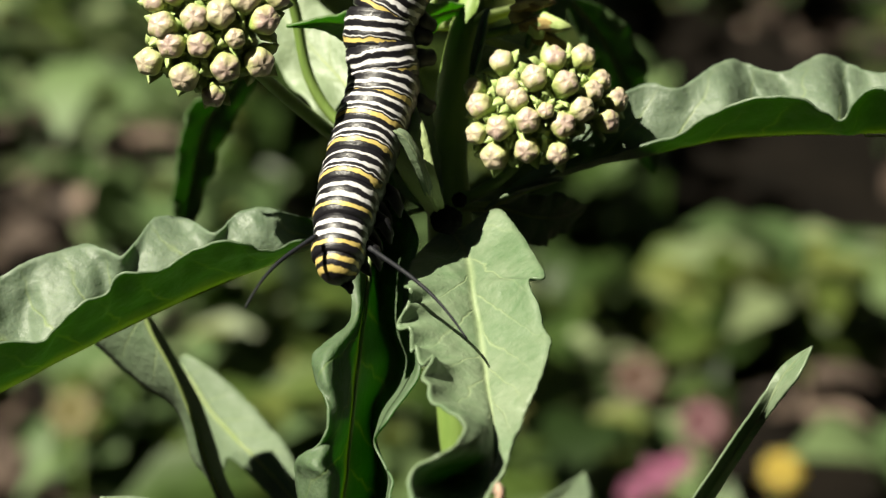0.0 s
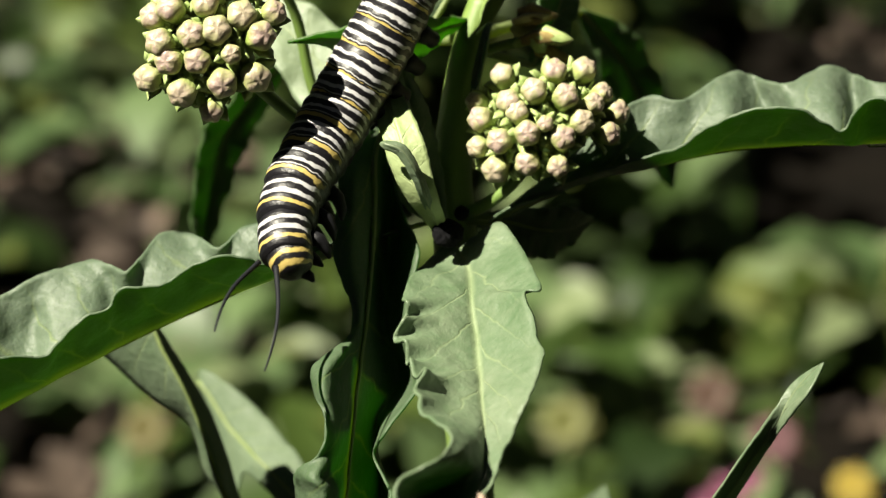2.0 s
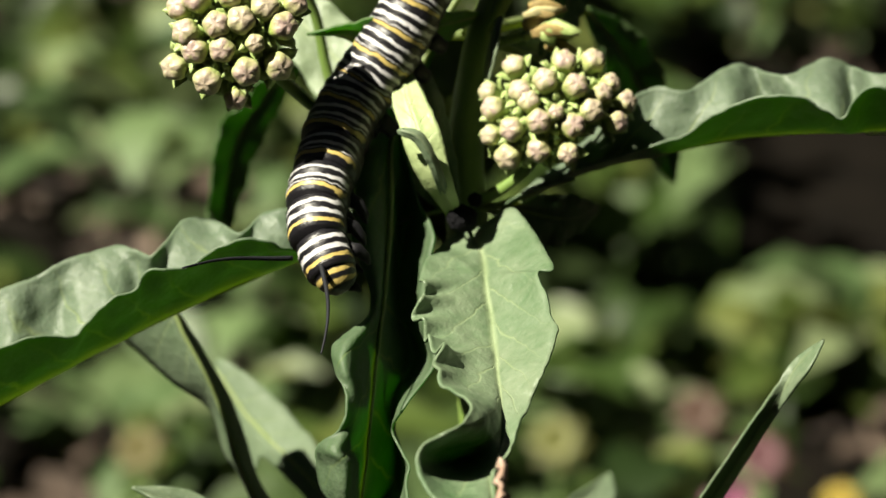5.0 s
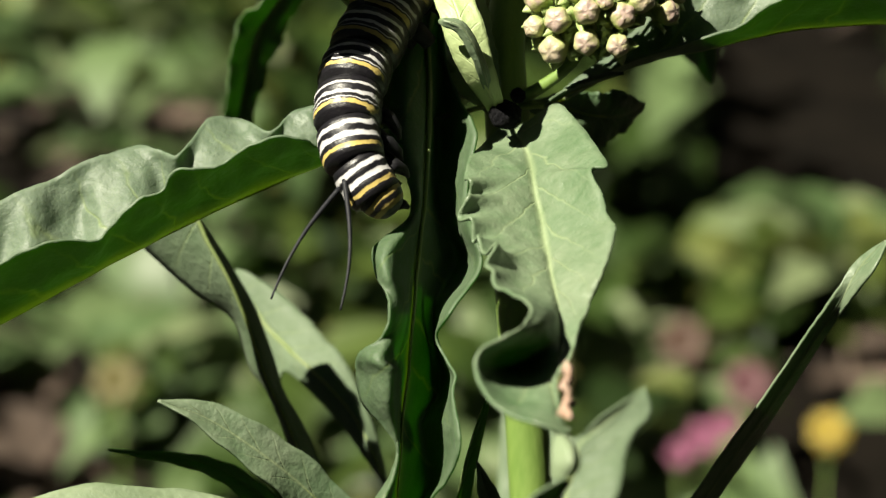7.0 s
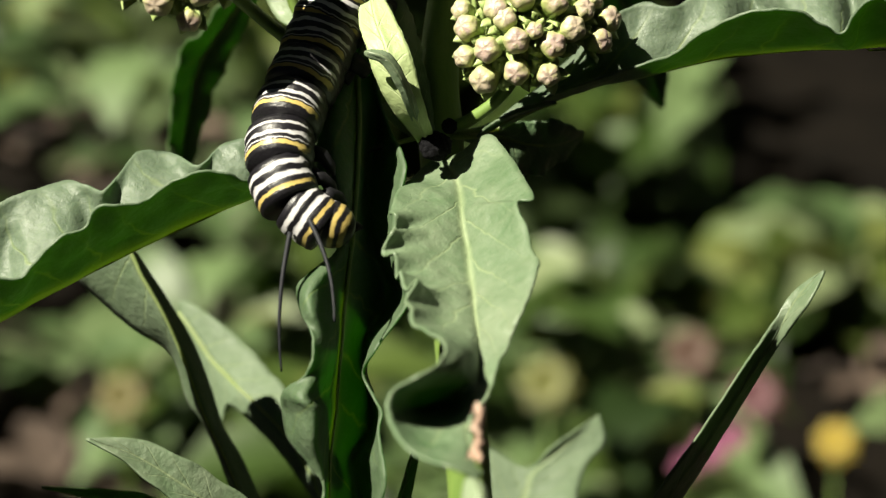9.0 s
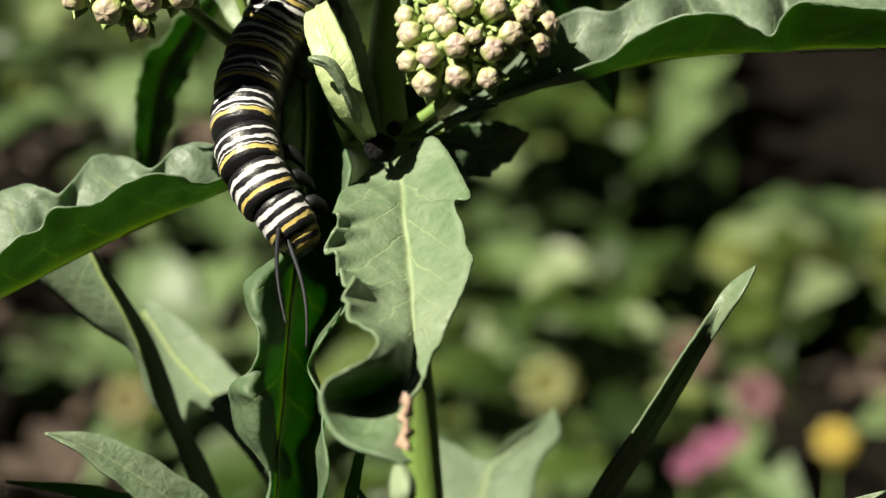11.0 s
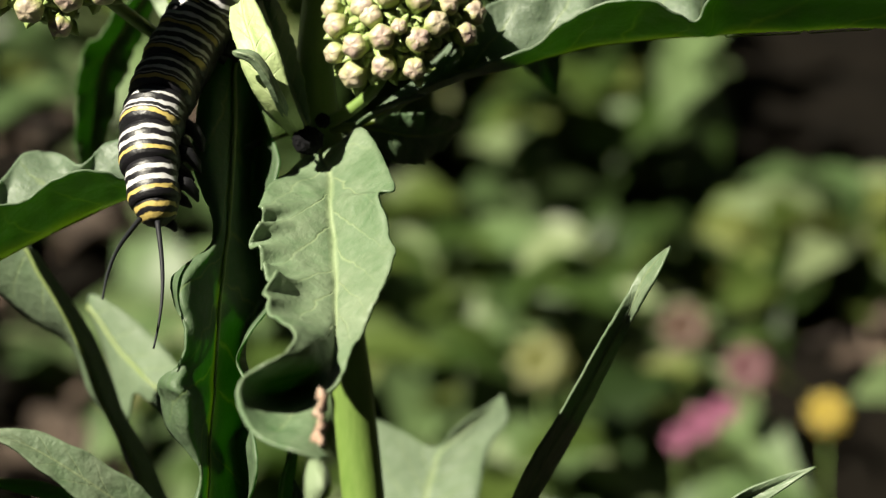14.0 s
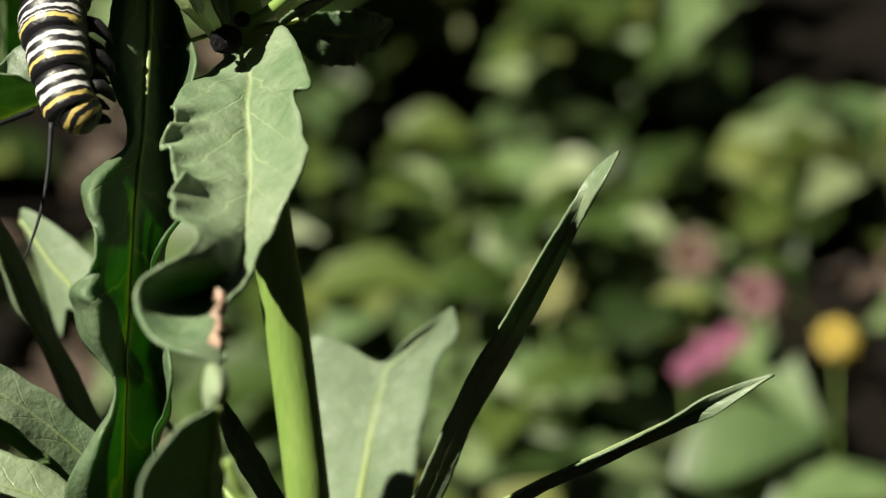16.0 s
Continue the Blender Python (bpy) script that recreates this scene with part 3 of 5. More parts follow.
flower(place(36, -45, 640), 0.012, 8, (0.084, 0.084, 0.014), (0.0896, 0.0952, 0.0224), "lime_flower", "yellow-green flower head among the weeds", 2)
flower(place(-119, -49, 640), 0.011, 8, (0.0728, 0.0616, 0.0112), (0.084, 0.0728, 0.0196), "lime_flower", "yellow-green flower head among the weeds", 2)

# ---- the milkweed plant ----
# rails of the large leaves: margins, folds and midrib, from base to tip
FRONT_LEFT = [
    (6.5, 13.7, 5), (4.2, 11.4, 2), (2.8, 9.6, -7), (2.3, 7.4, -14), (3, 6, -15.5), (2.2, 4.9, -17.5), (2.1, 3.1, -19),
    (3.3, 1.7, -20.5), (3.4, 0.5, -22.5), (4.8, 0.1, -26), (4.6, -1, -30), (4.6, -3, -33), (6.3, -4.2, -37), (8.2, -5.5, -41),
    (7.7, -7, -44), (5.7, -8, -47), (3.5, -9.5, -45.5), (2.9, -11.3, -46), (3.5, -13.1, -47.5), (5.2, -14.9, -49.5),
    (8.5, -15.9, -52), (11.2, -16.8, -52)]
FRONT_INLEFT = [
    (7.1, 13.5, 4.5), (6.5, 11.5, 1), (6.1, 10, -5), (5.9, 8, -10.5), (6.3, 6.7, -12.1), (6, 5.3, -14.2), (6.1, 3.5, -16),
    (6.9, 1.9, -17.9), (7, 0.4, -20.1), (7.8, -0.4, -22.2), (7.8, -1.5, -24.2), (7.9, -3.2, -27), (8.9, -4.5, -31.5),
    (9.8, -5.8, -37), (9.6, -7.1, -40.5), (8.6, -8.4, -41.2), (7.4, -10, -36.8), (7, -11.7, -34.5), (7, -13.1, -41.8),
    (7.9, -14.7, -47.2), (9.6, -15.8, -50.5), (11.5, -16.8, -51)]
FRONT_MID = [
    (7.7, 13.3, 4), (8.9, 11.7, 0), (9.4, 10.3, -3), (9.6, 8.7, -7), (9.7, 7.5, -9), (9.9, 5.8, -11), (10.3, 4, -13),
    (10.5, 2.1, -16), (10.7, 0.4, -18), (10.9, -0.8, -20), (11, -2, -22), (11.2, -3.4, -25), (11.4, -4.8, -28),
    (11.5, -6.1, -31), (11.6, -7.4, -33), (11.5, -8.7, -35.5), (11.2, -10, -38), (10.7, -11.3, -40), (10.4, -12.7, -43),
    (10.6, -14.4, -46), (10.7, -15.8, -49), (11.7, -16.8, -50)]
FRONT_RIGHT = [
    (9.7, 14.5, 5), (12.7, 16.1, 1), (14.6, 14.2, -4), (17.3, 9, -16), (15.6, 8.3, -17), (16.6, 5.6, -20), (16.8, 3.6, -22.5),
    (17.5, 2.2, -25), (16.9, 0.1, -27), (16.5, -1.1, -28.5), (15.9, -2.3, -30), (15.3, -3.6, -31), (14.7, -5, -31),
    (14.1, -6.3, -33), (13.4, -7.7, -35), (12.9, -9, -36.5), (12.4, -10, -38.5), (11.7, -11, -40), (10.7, -12.7, -43),
    (10.8, -14.4, -46), (10.8, -15.8, -49), (11.8, -16.7, -50)]
FLAP_LEFT = [
    (10.7, -16.5, -51), (10.1, -17.4, -52), (9.9, -19.1, -53), (9.9, -20.7, -53)]
FLAP_MID = [
    (10.9, -16.7, -51), (11.4, -17.8, -54), (11.4, -19.2, -55), (10.8, -20.6, -54)]
FLAP_RIGHT = [
    (11.1, -16.8, -51), (12.1, -18.3, -53), (12.2, -19.6, -54), (11.4, -20.6, -54)]
CURL_LEFT = [
    (11.4, -20.3, -54), (10.1, -21, -55), (8.4, -21.9, -56), (6.8, -23.4, -57), (5.3, -25.2, -57), (4.4, -27, -57),
    (4.5, -29.2, -57), (5.6, -32.1, -56), (8.7, -35.3, -52)]
CURL_MID = [
    (11.4, -20.4, -54), (10.6, -21.8, -52.5), (10.1, -23.6, -51), (9.7, -25.2, -50), (9.3, -26.8, -49), (9, -28.5, -48),
    (8.8, -30.6, -48), (8.7, -33, -49), (8.9, -35.5, -52)]
CURL_RIGHT = [
    (11.5, -20.5, -54), (11, -22.1, -51), (10.7, -23.8, -49), (10.5, -25.6, -47), (10.3, -27.2, -46), (10.1, -28.9, -45.5),
    (9.9, -30.9, -45.5), (9.7, -33.2, -48), (9, -35.6, -52)]
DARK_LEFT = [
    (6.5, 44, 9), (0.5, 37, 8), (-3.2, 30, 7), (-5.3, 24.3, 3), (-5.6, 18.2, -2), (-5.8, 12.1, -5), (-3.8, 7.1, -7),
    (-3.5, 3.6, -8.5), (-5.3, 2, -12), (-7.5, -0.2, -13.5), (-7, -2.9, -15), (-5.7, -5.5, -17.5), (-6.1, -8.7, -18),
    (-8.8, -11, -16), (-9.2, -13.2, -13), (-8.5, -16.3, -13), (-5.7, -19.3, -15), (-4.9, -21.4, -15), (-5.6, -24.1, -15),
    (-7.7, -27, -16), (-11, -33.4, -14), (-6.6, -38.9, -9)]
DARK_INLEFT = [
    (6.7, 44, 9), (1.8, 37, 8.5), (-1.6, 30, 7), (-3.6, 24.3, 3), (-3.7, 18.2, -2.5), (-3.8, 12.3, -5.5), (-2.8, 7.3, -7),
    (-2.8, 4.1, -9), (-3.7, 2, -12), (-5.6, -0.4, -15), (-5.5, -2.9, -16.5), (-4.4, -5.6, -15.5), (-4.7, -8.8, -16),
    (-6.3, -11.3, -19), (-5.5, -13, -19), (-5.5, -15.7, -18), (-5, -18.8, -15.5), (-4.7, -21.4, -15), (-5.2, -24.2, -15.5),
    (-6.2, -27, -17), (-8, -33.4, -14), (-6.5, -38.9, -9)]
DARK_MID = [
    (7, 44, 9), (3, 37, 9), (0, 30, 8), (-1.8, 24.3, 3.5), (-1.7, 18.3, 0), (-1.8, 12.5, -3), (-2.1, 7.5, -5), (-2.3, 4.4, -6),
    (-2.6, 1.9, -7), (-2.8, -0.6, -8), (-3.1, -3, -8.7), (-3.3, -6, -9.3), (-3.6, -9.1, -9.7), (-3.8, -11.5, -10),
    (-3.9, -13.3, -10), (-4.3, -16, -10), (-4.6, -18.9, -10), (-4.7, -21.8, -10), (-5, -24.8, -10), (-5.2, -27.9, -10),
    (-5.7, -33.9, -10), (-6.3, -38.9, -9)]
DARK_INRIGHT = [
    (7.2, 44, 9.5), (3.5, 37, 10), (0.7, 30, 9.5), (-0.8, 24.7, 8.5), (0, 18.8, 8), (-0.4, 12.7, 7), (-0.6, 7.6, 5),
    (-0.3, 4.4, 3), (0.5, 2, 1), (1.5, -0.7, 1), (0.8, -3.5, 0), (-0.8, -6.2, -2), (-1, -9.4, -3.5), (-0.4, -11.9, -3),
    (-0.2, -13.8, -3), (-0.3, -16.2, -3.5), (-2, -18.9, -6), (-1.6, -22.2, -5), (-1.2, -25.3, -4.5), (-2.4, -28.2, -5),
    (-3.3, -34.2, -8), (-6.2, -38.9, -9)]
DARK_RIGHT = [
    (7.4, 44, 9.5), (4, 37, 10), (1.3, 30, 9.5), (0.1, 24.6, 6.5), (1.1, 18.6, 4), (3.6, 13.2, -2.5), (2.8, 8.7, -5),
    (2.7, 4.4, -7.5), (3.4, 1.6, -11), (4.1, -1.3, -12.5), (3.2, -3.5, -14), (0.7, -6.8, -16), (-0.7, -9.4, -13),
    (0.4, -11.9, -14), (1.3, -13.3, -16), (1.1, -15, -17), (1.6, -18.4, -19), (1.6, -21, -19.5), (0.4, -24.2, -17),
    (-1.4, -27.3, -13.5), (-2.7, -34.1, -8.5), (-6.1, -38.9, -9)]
LEFT_BACK = [
    (1.4, 15.6, 7), (-6.1, 14, 8), (-10.4, 15.3, 2.5), (-14.2, 16.2, 1.5), (-17.2, 15.1, 1.5), (-19.2, 13.1, -0.5),
    (-23.2, 14.9, 3.5), (-26.6, 14.5, 2.5), (-29.1, 10.4, -2.5), (-31.7, 11, -0.5), (-33.8, 11.7, 1.5), (-36, 11.2, 1.5),
    (-38.4, 10.3, 0.5), (-40.5, 9.5, -0.5), (-42.8, 8.1, -1.5), (-46.1, 6.7, -2.5), (-48.8, 5.3, -3.5), (-53.3, 3.5, -5.5),
    (-61, -3.7, -3), (-69.2, -17.5, -9)]
LEFT_INBACK = [
    (1.2, 15.4, 6.5), (-5.7, 13.4, 6), (-10.4, 13.1, 2.2), (-14, 12.8, 0.2), (-16.8, 11.7, -0.5), (-19.6, 10.1, 1),
    (-22.9, 10.2, 0.1), (-26.1, 9.3, -1), (-29.3, 6.6, -0.3), (-31.6, 6.3, 0.2), (-33.2, 6, -1.9), (-35.3, 5.2, -2.8),
    (-37.7, 4.2, -2.5), (-40, 3.3, -0.8), (-42.1, 2.1, -1.9), (-45.2, 0.3, -5.1), (-48.6, -1.3, -4.2), (-53, -3.5, -7.5),
    (-60.5, -8.8, -6), (-69.2, -17.6, -9)]
LEFT_MID = [
    (1, 15.2, 6), (-5.4, 12.8, 4), (-10.4, 11, 2), (-13.8, 9.5, 0.5), (-16.6, 8.4, 0), (-19.7, 7, -0.5), (-22.8, 5.6, -1.3),
    (-25.9, 4.1, -2), (-28.9, 2.6, -2.6), (-31.1, 1.5, -3), (-32.9, 0.5, -3.4), (-35, -0.6, -4), (-37.1, -1.7, -4.5),
    (-38.9, -2.8, -5), (-41, -3.9, -5.4), (-44.6, -6, -6.2), (-48.1, -7.9, -7), (-52.9, -10.5, -8), (-60, -13.8, -9),
    (-69.1, -17.6, -9)]
LEFT_FRONT = [
    (1.2, 15.3, 5), (-5.6, 13.6, 1), (-10.1, 11.8, -2), (-13.7, 11, -7.5), (-15.8, 11.7, -9.5), (-18.5, 11.9, -10.5),
    (-21, 11.2, -10.5), (-23.2, 9, -9.5), (-25.9, 8.7, -11.5), (-28.2, 8.3, -12.5), (-29.9, 6.2, -11), (-32.4, 5.4, -12.5),
    (-34.9, 3.3, -12), (-36.7, 1, -11), (-39.3, 0.8, -13), (-42.9, 0.4, -15), (-46.5, -1.5, -16.5), (-51, -3.5, -17.5),
    (-58.3, -8.6, -14), (-69, -17.5, -9)]
RIGHT_BACK = [
    (13.9, 18.4, 9), (20.8, 24, 12), (25.8, 28.9, 6), (30.1, 31.1, 7), (33.9, 30.7, 6.5), (39.2, 34.2, 11), (42.8, 34, 13),
    (45.9, 32.8, 8), (50.6, 34.9, 11), (54.2, 34.3, 12), (56.5, 32.9, 7), (64.6, 33.1, 8), (73.1, 31.4, 6), (87.1, 23.1, -3)]
RIGHT_INBACK = [
    (14, 17.7, 8.5), (20.4, 22, 9.8), (25.2, 25.2, 6.5), (29.9, 26.7, 5.8), (34.5, 27.2, 6.4), (39.2, 29.2, 5.6),
    (43.9, 29.6, 11.6), (47.3, 28.9, 5.5), (51.1, 29.8, 4.8), (54.2, 29.8, 10.3), (56.5, 29.1, 5.2), (63.8, 29, 2.9),
    (72.5, 28.2, 2.5), (87, 23.1, -3)]
RIGHT_MID = [
    (14, 17.1, 8), (20, 20.1, 7.5), (24.6, 21.7, 7), (29.8, 22.6, 6), (35.1, 23.8, 5.5), (39.6, 24.6, 4.5), (44.1, 25, 4),
    (48.6, 25.2, 3), (52.2, 25.2, 2.7), (53.2, 25.2, 2.3), (56.2, 25.4, 2), (63.6, 25.3, 0.5), (72, 25.2, -1), (86.9, 23.2, -3)]
RIGHT_FRONT = [
    (14.1, 17.5, 6), (19.9, 20.9, 5), (24.7, 22.7, 4), (30.6, 24.3, 3), (34.5, 25.7, -1.5), (37.9, 28, -4.5), (41.1, 28.9, -6.5),
    (45.2, 28.7, -7), (48.9, 27.4, -5.5), (51.3, 26.7, -4), (54, 30, -6.5), (61.3, 29, -7), (69.9, 28.4, -7), (86.8, 23.5, -3)]
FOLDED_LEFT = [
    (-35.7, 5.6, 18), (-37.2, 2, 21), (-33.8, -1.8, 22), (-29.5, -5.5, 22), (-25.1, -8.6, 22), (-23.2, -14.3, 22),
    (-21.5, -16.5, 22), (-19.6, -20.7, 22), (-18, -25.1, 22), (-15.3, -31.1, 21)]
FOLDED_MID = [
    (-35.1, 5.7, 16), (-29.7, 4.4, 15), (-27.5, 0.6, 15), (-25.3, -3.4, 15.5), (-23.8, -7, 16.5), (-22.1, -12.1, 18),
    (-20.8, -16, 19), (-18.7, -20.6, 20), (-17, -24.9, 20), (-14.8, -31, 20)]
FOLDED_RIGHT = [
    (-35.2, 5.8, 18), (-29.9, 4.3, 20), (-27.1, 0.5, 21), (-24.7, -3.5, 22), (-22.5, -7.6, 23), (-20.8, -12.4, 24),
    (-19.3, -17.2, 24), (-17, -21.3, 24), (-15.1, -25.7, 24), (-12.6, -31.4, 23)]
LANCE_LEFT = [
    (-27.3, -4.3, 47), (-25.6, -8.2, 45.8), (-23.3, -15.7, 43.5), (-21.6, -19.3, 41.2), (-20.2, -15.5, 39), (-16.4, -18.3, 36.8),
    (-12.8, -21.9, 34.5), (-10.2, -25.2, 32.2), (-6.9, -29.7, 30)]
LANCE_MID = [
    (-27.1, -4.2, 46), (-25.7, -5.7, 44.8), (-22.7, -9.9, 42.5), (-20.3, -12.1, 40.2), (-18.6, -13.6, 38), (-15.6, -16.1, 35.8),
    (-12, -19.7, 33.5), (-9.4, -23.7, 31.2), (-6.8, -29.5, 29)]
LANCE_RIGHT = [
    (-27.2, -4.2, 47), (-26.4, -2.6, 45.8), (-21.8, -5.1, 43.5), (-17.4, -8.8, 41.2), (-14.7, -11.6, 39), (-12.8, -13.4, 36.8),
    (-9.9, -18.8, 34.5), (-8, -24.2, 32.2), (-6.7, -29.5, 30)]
BACKFOLD_LEFT = [
    (7.3, -44.9, 50), (7, -40.8, 53), (7.1, -35.9, 56), (7.5, -29.5, 59), (8.4, -21.7, 60), (13.1, -23.1, 60), (17.6, -25.5, 59),
    (21.7, -22.3, 58), (27.1, -18.8, 60)]
BACKFOLD_MID = [
    (14.3, -44.8, 47), (14.8, -41.5, 50), (15.4, -38.2, 53), (16, -34.7, 55), (16.8, -31.2, 57), (17.6, -28.6, 58),
    (18.4, -26.3, 58.5), (22.9, -22.5, 59), (27.2, -18.7, 60)]
BACKFOLD_RIGHT = [
    (21.4, -44.9, 46), (21.8, -41.7, 49), (22.1, -38.4, 52), (22.7, -34.9, 54), (23.8, -31.5, 55), (24.6, -27.6, 57),
    (26, -24.6, 58), (28.2, -21.9, 59), (27.4, -18.6, 60)]
BLADE_LEFT = [
    (21.5, -42.5, 14), (24.6, -36.2, 10), (28.9, -27.8, 5), (32, -22.2, 0), (35.7, -17, -2), (39.9, -10.3, -5), (43.4, -5, -6.5),
    (45.7, -1.7, -6.5), (48.7, 0.7, -9)]
BLADE_MID = [
    (22.4, -43, 15), (25.9, -37, 11), (30, -28.6, 6), (33.3, -23, 2), (36.8, -17.8, 0), (40.9, -11, -3.5), (44.3, -5.6, -6),
    (46.3, -2.3, -7.5), (48.8, 0.7, -9)]
BLADE_RIGHT = [
    (23.4, -43.3, 15), (27.7, -37.2, 11), (31, -29.7, 7), (34.6, -23.9, 4.5), (38, -18.4, 2.5), (41.8, -11.8, -1),
    (44.8, -6.3, -6.5), (46.9, -2.7, -10.5), (48.9, 0.6, -9)]
SHEATH_LEFT = [
    (5.6, 14.7, 1), (4.3, 16.3, -2.5), (2.2, 19.1, -5), (0.6, 22.2, -6), (-0.4, 25.5, -6), (-1.3, 28.8, -4), (-0.7, 34, 0)]
SHEATH_MID = [
    (6.2, 14.8, 0), (5.5, 16.7, -4), (3.9, 19.2, -6.5), (2.6, 22.4, -7), (1.6, 25.5, -6.5), (0.4, 29, -4), (-0.4, 34, 0)]
SHEATH_RIGHT = [
    (6.7, 15, 0), (6.5, 17, -4), (5.7, 19.5, -6), (5.0, 22.4, -6.5), (4.2, 25.3, -6.5), (2.6, 28.8, -4.5), (-0.1, 34, 0)]
STRAND_LEFT = [
    (5.1, 16.1, 0), (4.2, 18.1, -6), (3.1, 20.7, -8.5), (1.6, 23.2, -9.5), (0.1, 24, -9.5), (-0.4, 24.4, -9)]
STRAND_MID = [
    (5.3, 16.1, -0.5), (4.7, 18.3, -6.5), (3.6, 21.2, -9), (2, 23.8, -10), (0.3, 24.5, -10), (-0.4, 24.6, -9)]
STRAND_RIGHT = [
    (5.5, 16.1, 0), (5.1, 18.6, -6), (4, 21.6, -8.5), (2.3, 24.3, -9.5), (0.5, 24.8, -9.5), (-0.3, 24.7, -9)]
SHADE = [
    (9.8, 16.6, 10.0, 0.5, 0.5, 0.0, 0.0), (13.4, 16.6, 12.0, 2.3, 2.0, 0.0, 0.0),
    (17.4, 15.7, 14.0, 3.6, 2.9, 0.3, -0.3), (20.8, 15.7, 16.0, 3.3, 3.3, -0.3, 0.3),
    (23.9, 17.0, 18.0, 0.5, 0.5, 0.0, 0.0)]
BUDLEAF = [
    (11.6, 16.3, 6.0, 0.4, 0.4, 0.0, 0.0), (14.3, 17.8, 4.0, 0.9, 0.8, 0.3, 0.1),
    (17.4, 18.9, 3.0, 0.9, 0.8, 0.3, 0.1), (20.3, 19.8, 3.0, 0.3, 0.3, 0.0, 0.0)]
BACKDARK = [
    (-14.8, 39.1, 40.0, 0.6, 0.6, 0.0, 0.0), (-20.1, 33.6, 45.0, 3.3, 2.9, 0.4, 0.0),
    (-24.0, 28.6, 48.0, 4.0, 3.5, 0.0, 0.6), (-25.9, 22.8, 50.0, 3.5, 3.1, 0.4, 0.0),
    (-27.2, 16.9, 52.0, 2.4, 1.9, 0.0, 0.4), (-28.0, 11.7, 52.0, 0.3, 0.3, 0.0, 0.0)]
PALE = [
    (6.6, 15.0, 7.0, 0.7, 0.7, 0.0, 0.0), (2.9, 21.1, 9.0, 2.8, 3.2, 0.0, 0.0),
    (-1.9, 27.5, 13.0, 4.5, 4.9, 0.4, 0.0), (-7.3, 33.5, 17.0, 5.0, 5.0, 0.0, 0.4),
    (-13.0, 39.5, 20.0, 4.2, 3.8, 0.4, 0.0), (-19.0, 45.1, 24.0, 0.3, 0.3, 0.0, 0.0)]
SHOOT_A = [
    (6.3, 16.3, 5.0, 0.4, 0.4, 0.0, 0.0), (4.8, 21.2, 4.0, 1.4, 1.4, 0.3, 0.3),
    (3.3, 26.4, 2.0, 2.0, 2.0, 0.3, 0.3), (1.9, 31.0, 2.0, 1.6, 1.6, 0.3, 0.3),
    (1.0, 35.0, 3.0, 0.2, 0.2, 0.0, 0.0)]
TOPDARK = [
    (16.4, 35.1, 12.0, 0.5, 0.5, 0.0, 0.0), (18.4, 39.2, 13.0, 2.6, 3.3, 0.3, 0.0),
    (20.1, 44.1, 14.0, 3.1, 3.7, 0.0, 0.3), (20.8, 49.7, 15.0, 2.7, 3.1, 0.3, 0.0),
    (21.2, 55.3, 16.0, 0.3, 0.3, 0.0, 0.0)]
SLIVER = [
    (11.4, 39.2, 4.0, 0.3, 0.3, 0.0, 0.0), (10.7, 35.7, 3.0, 0.6, 0.7, 0.1, 0.1),
    (10.0, 32.4, 3.0, 0.5, 0.6, 0.1, 0.1), (9.6, 30.4, 3.0, 0.1, 0.1, 0.0, 0.0)]
TOPLEAF = [
    (8.7, 39.7, 7.0, 0.5, 0.5, 0.0, 0.0), (4.6, 38.3, 4.0, 2.6, 3.0, 0.0, 0.0),
    (0.1, 36.9, 1.0, 3.9, 3.9, 0.3, 0.0), (-3.7, 36.8, -1.0, 2.7, 2.5, 0.0, 0.3),
    (-7.5, 37.0, -2.0, 1.0, 0.9, 0.1, 0.1), (-11.4, 36.4, -2.0, 0.1, 0.1, 0.0, 0.0)]
TOPBACK = [
    (22.9, 44.3, 40.0, 0.7, 0.7, 0.0, 0.0), (27.7, 39.7, 46.0, 3.6, 3.6, 0.4, 0.0),
    (31.2, 33.5, 51.0, 4.2, 3.8, 0.0, 0.4), (34.2, 27.5, 56.0, 3.2, 2.9, 0.5, 0.0),
    (36.2, 22.3, 59.0, 0.3, 0.3, 0.0, 0.0)]
LOW_C = [
    (-5.6, -38.6, 4.0, 0.5, 0.5, 0.0, 0.0), (-10.7, -32.2, 4.0, 2.4, 2.3, 0.4, 0.4),
    (-15.5, -26.9, 2.0, 2.9, 2.6, 0.4, 0.4), (-20.9, -22.4, 0.0, 2.7, 2.4, 0.4, 0.4),
    (-26.4, -18.8, -1.0, 1.9, 1.6, 0.2, 0.2), (-31.6, -16.8, -2.0, 0.1, 0.1, 0.0, 0.0)]
LOW_D = [
    (-15.8, -33.8, 12.0, 0.5, 0.5, 0.0, 0.0), (-21.0, -28.9, 12.0, 1.4, 1.3, 0.3, 0.3),
    (-25.6, -25.6, 12.0, 1.4, 1.3, 0.3, 0.3), (-30.8, -24.1, 12.0, 1.0, 0.9, 0.3, 0.3),
    (-38.9, -23.3, 12.0, 0.1, 0.1, 0.0, 0.0)]
LOW_E = [
    (-6.5, -39.7, -2.0, 0.5, 0.4, 0.0, 0.0), (-14.4, -34.8, -4.0, 3.3, 1.0, 0.4, -0.2),
    (-19.2, -32.6, -5.0, 4.0, 1.0, 0.5, -0.2), (-24.0, -31.1, -6.0, 4.6, 1.0, 0.5, -0.2),
    (-31.0, -29.6, -8.0, 4.6, 1.0, 0.5, -0.2), (-39.7, -29.2, -10.0, 4.2, 1.0, 0.5, -0.2),
    (-48.3, -30.5, -12.0, 2.6, 0.8, 0.5, -0.2), (-56.8, -33.3, -14.0, 0.2, 0.2, 0.0, 0.0)]
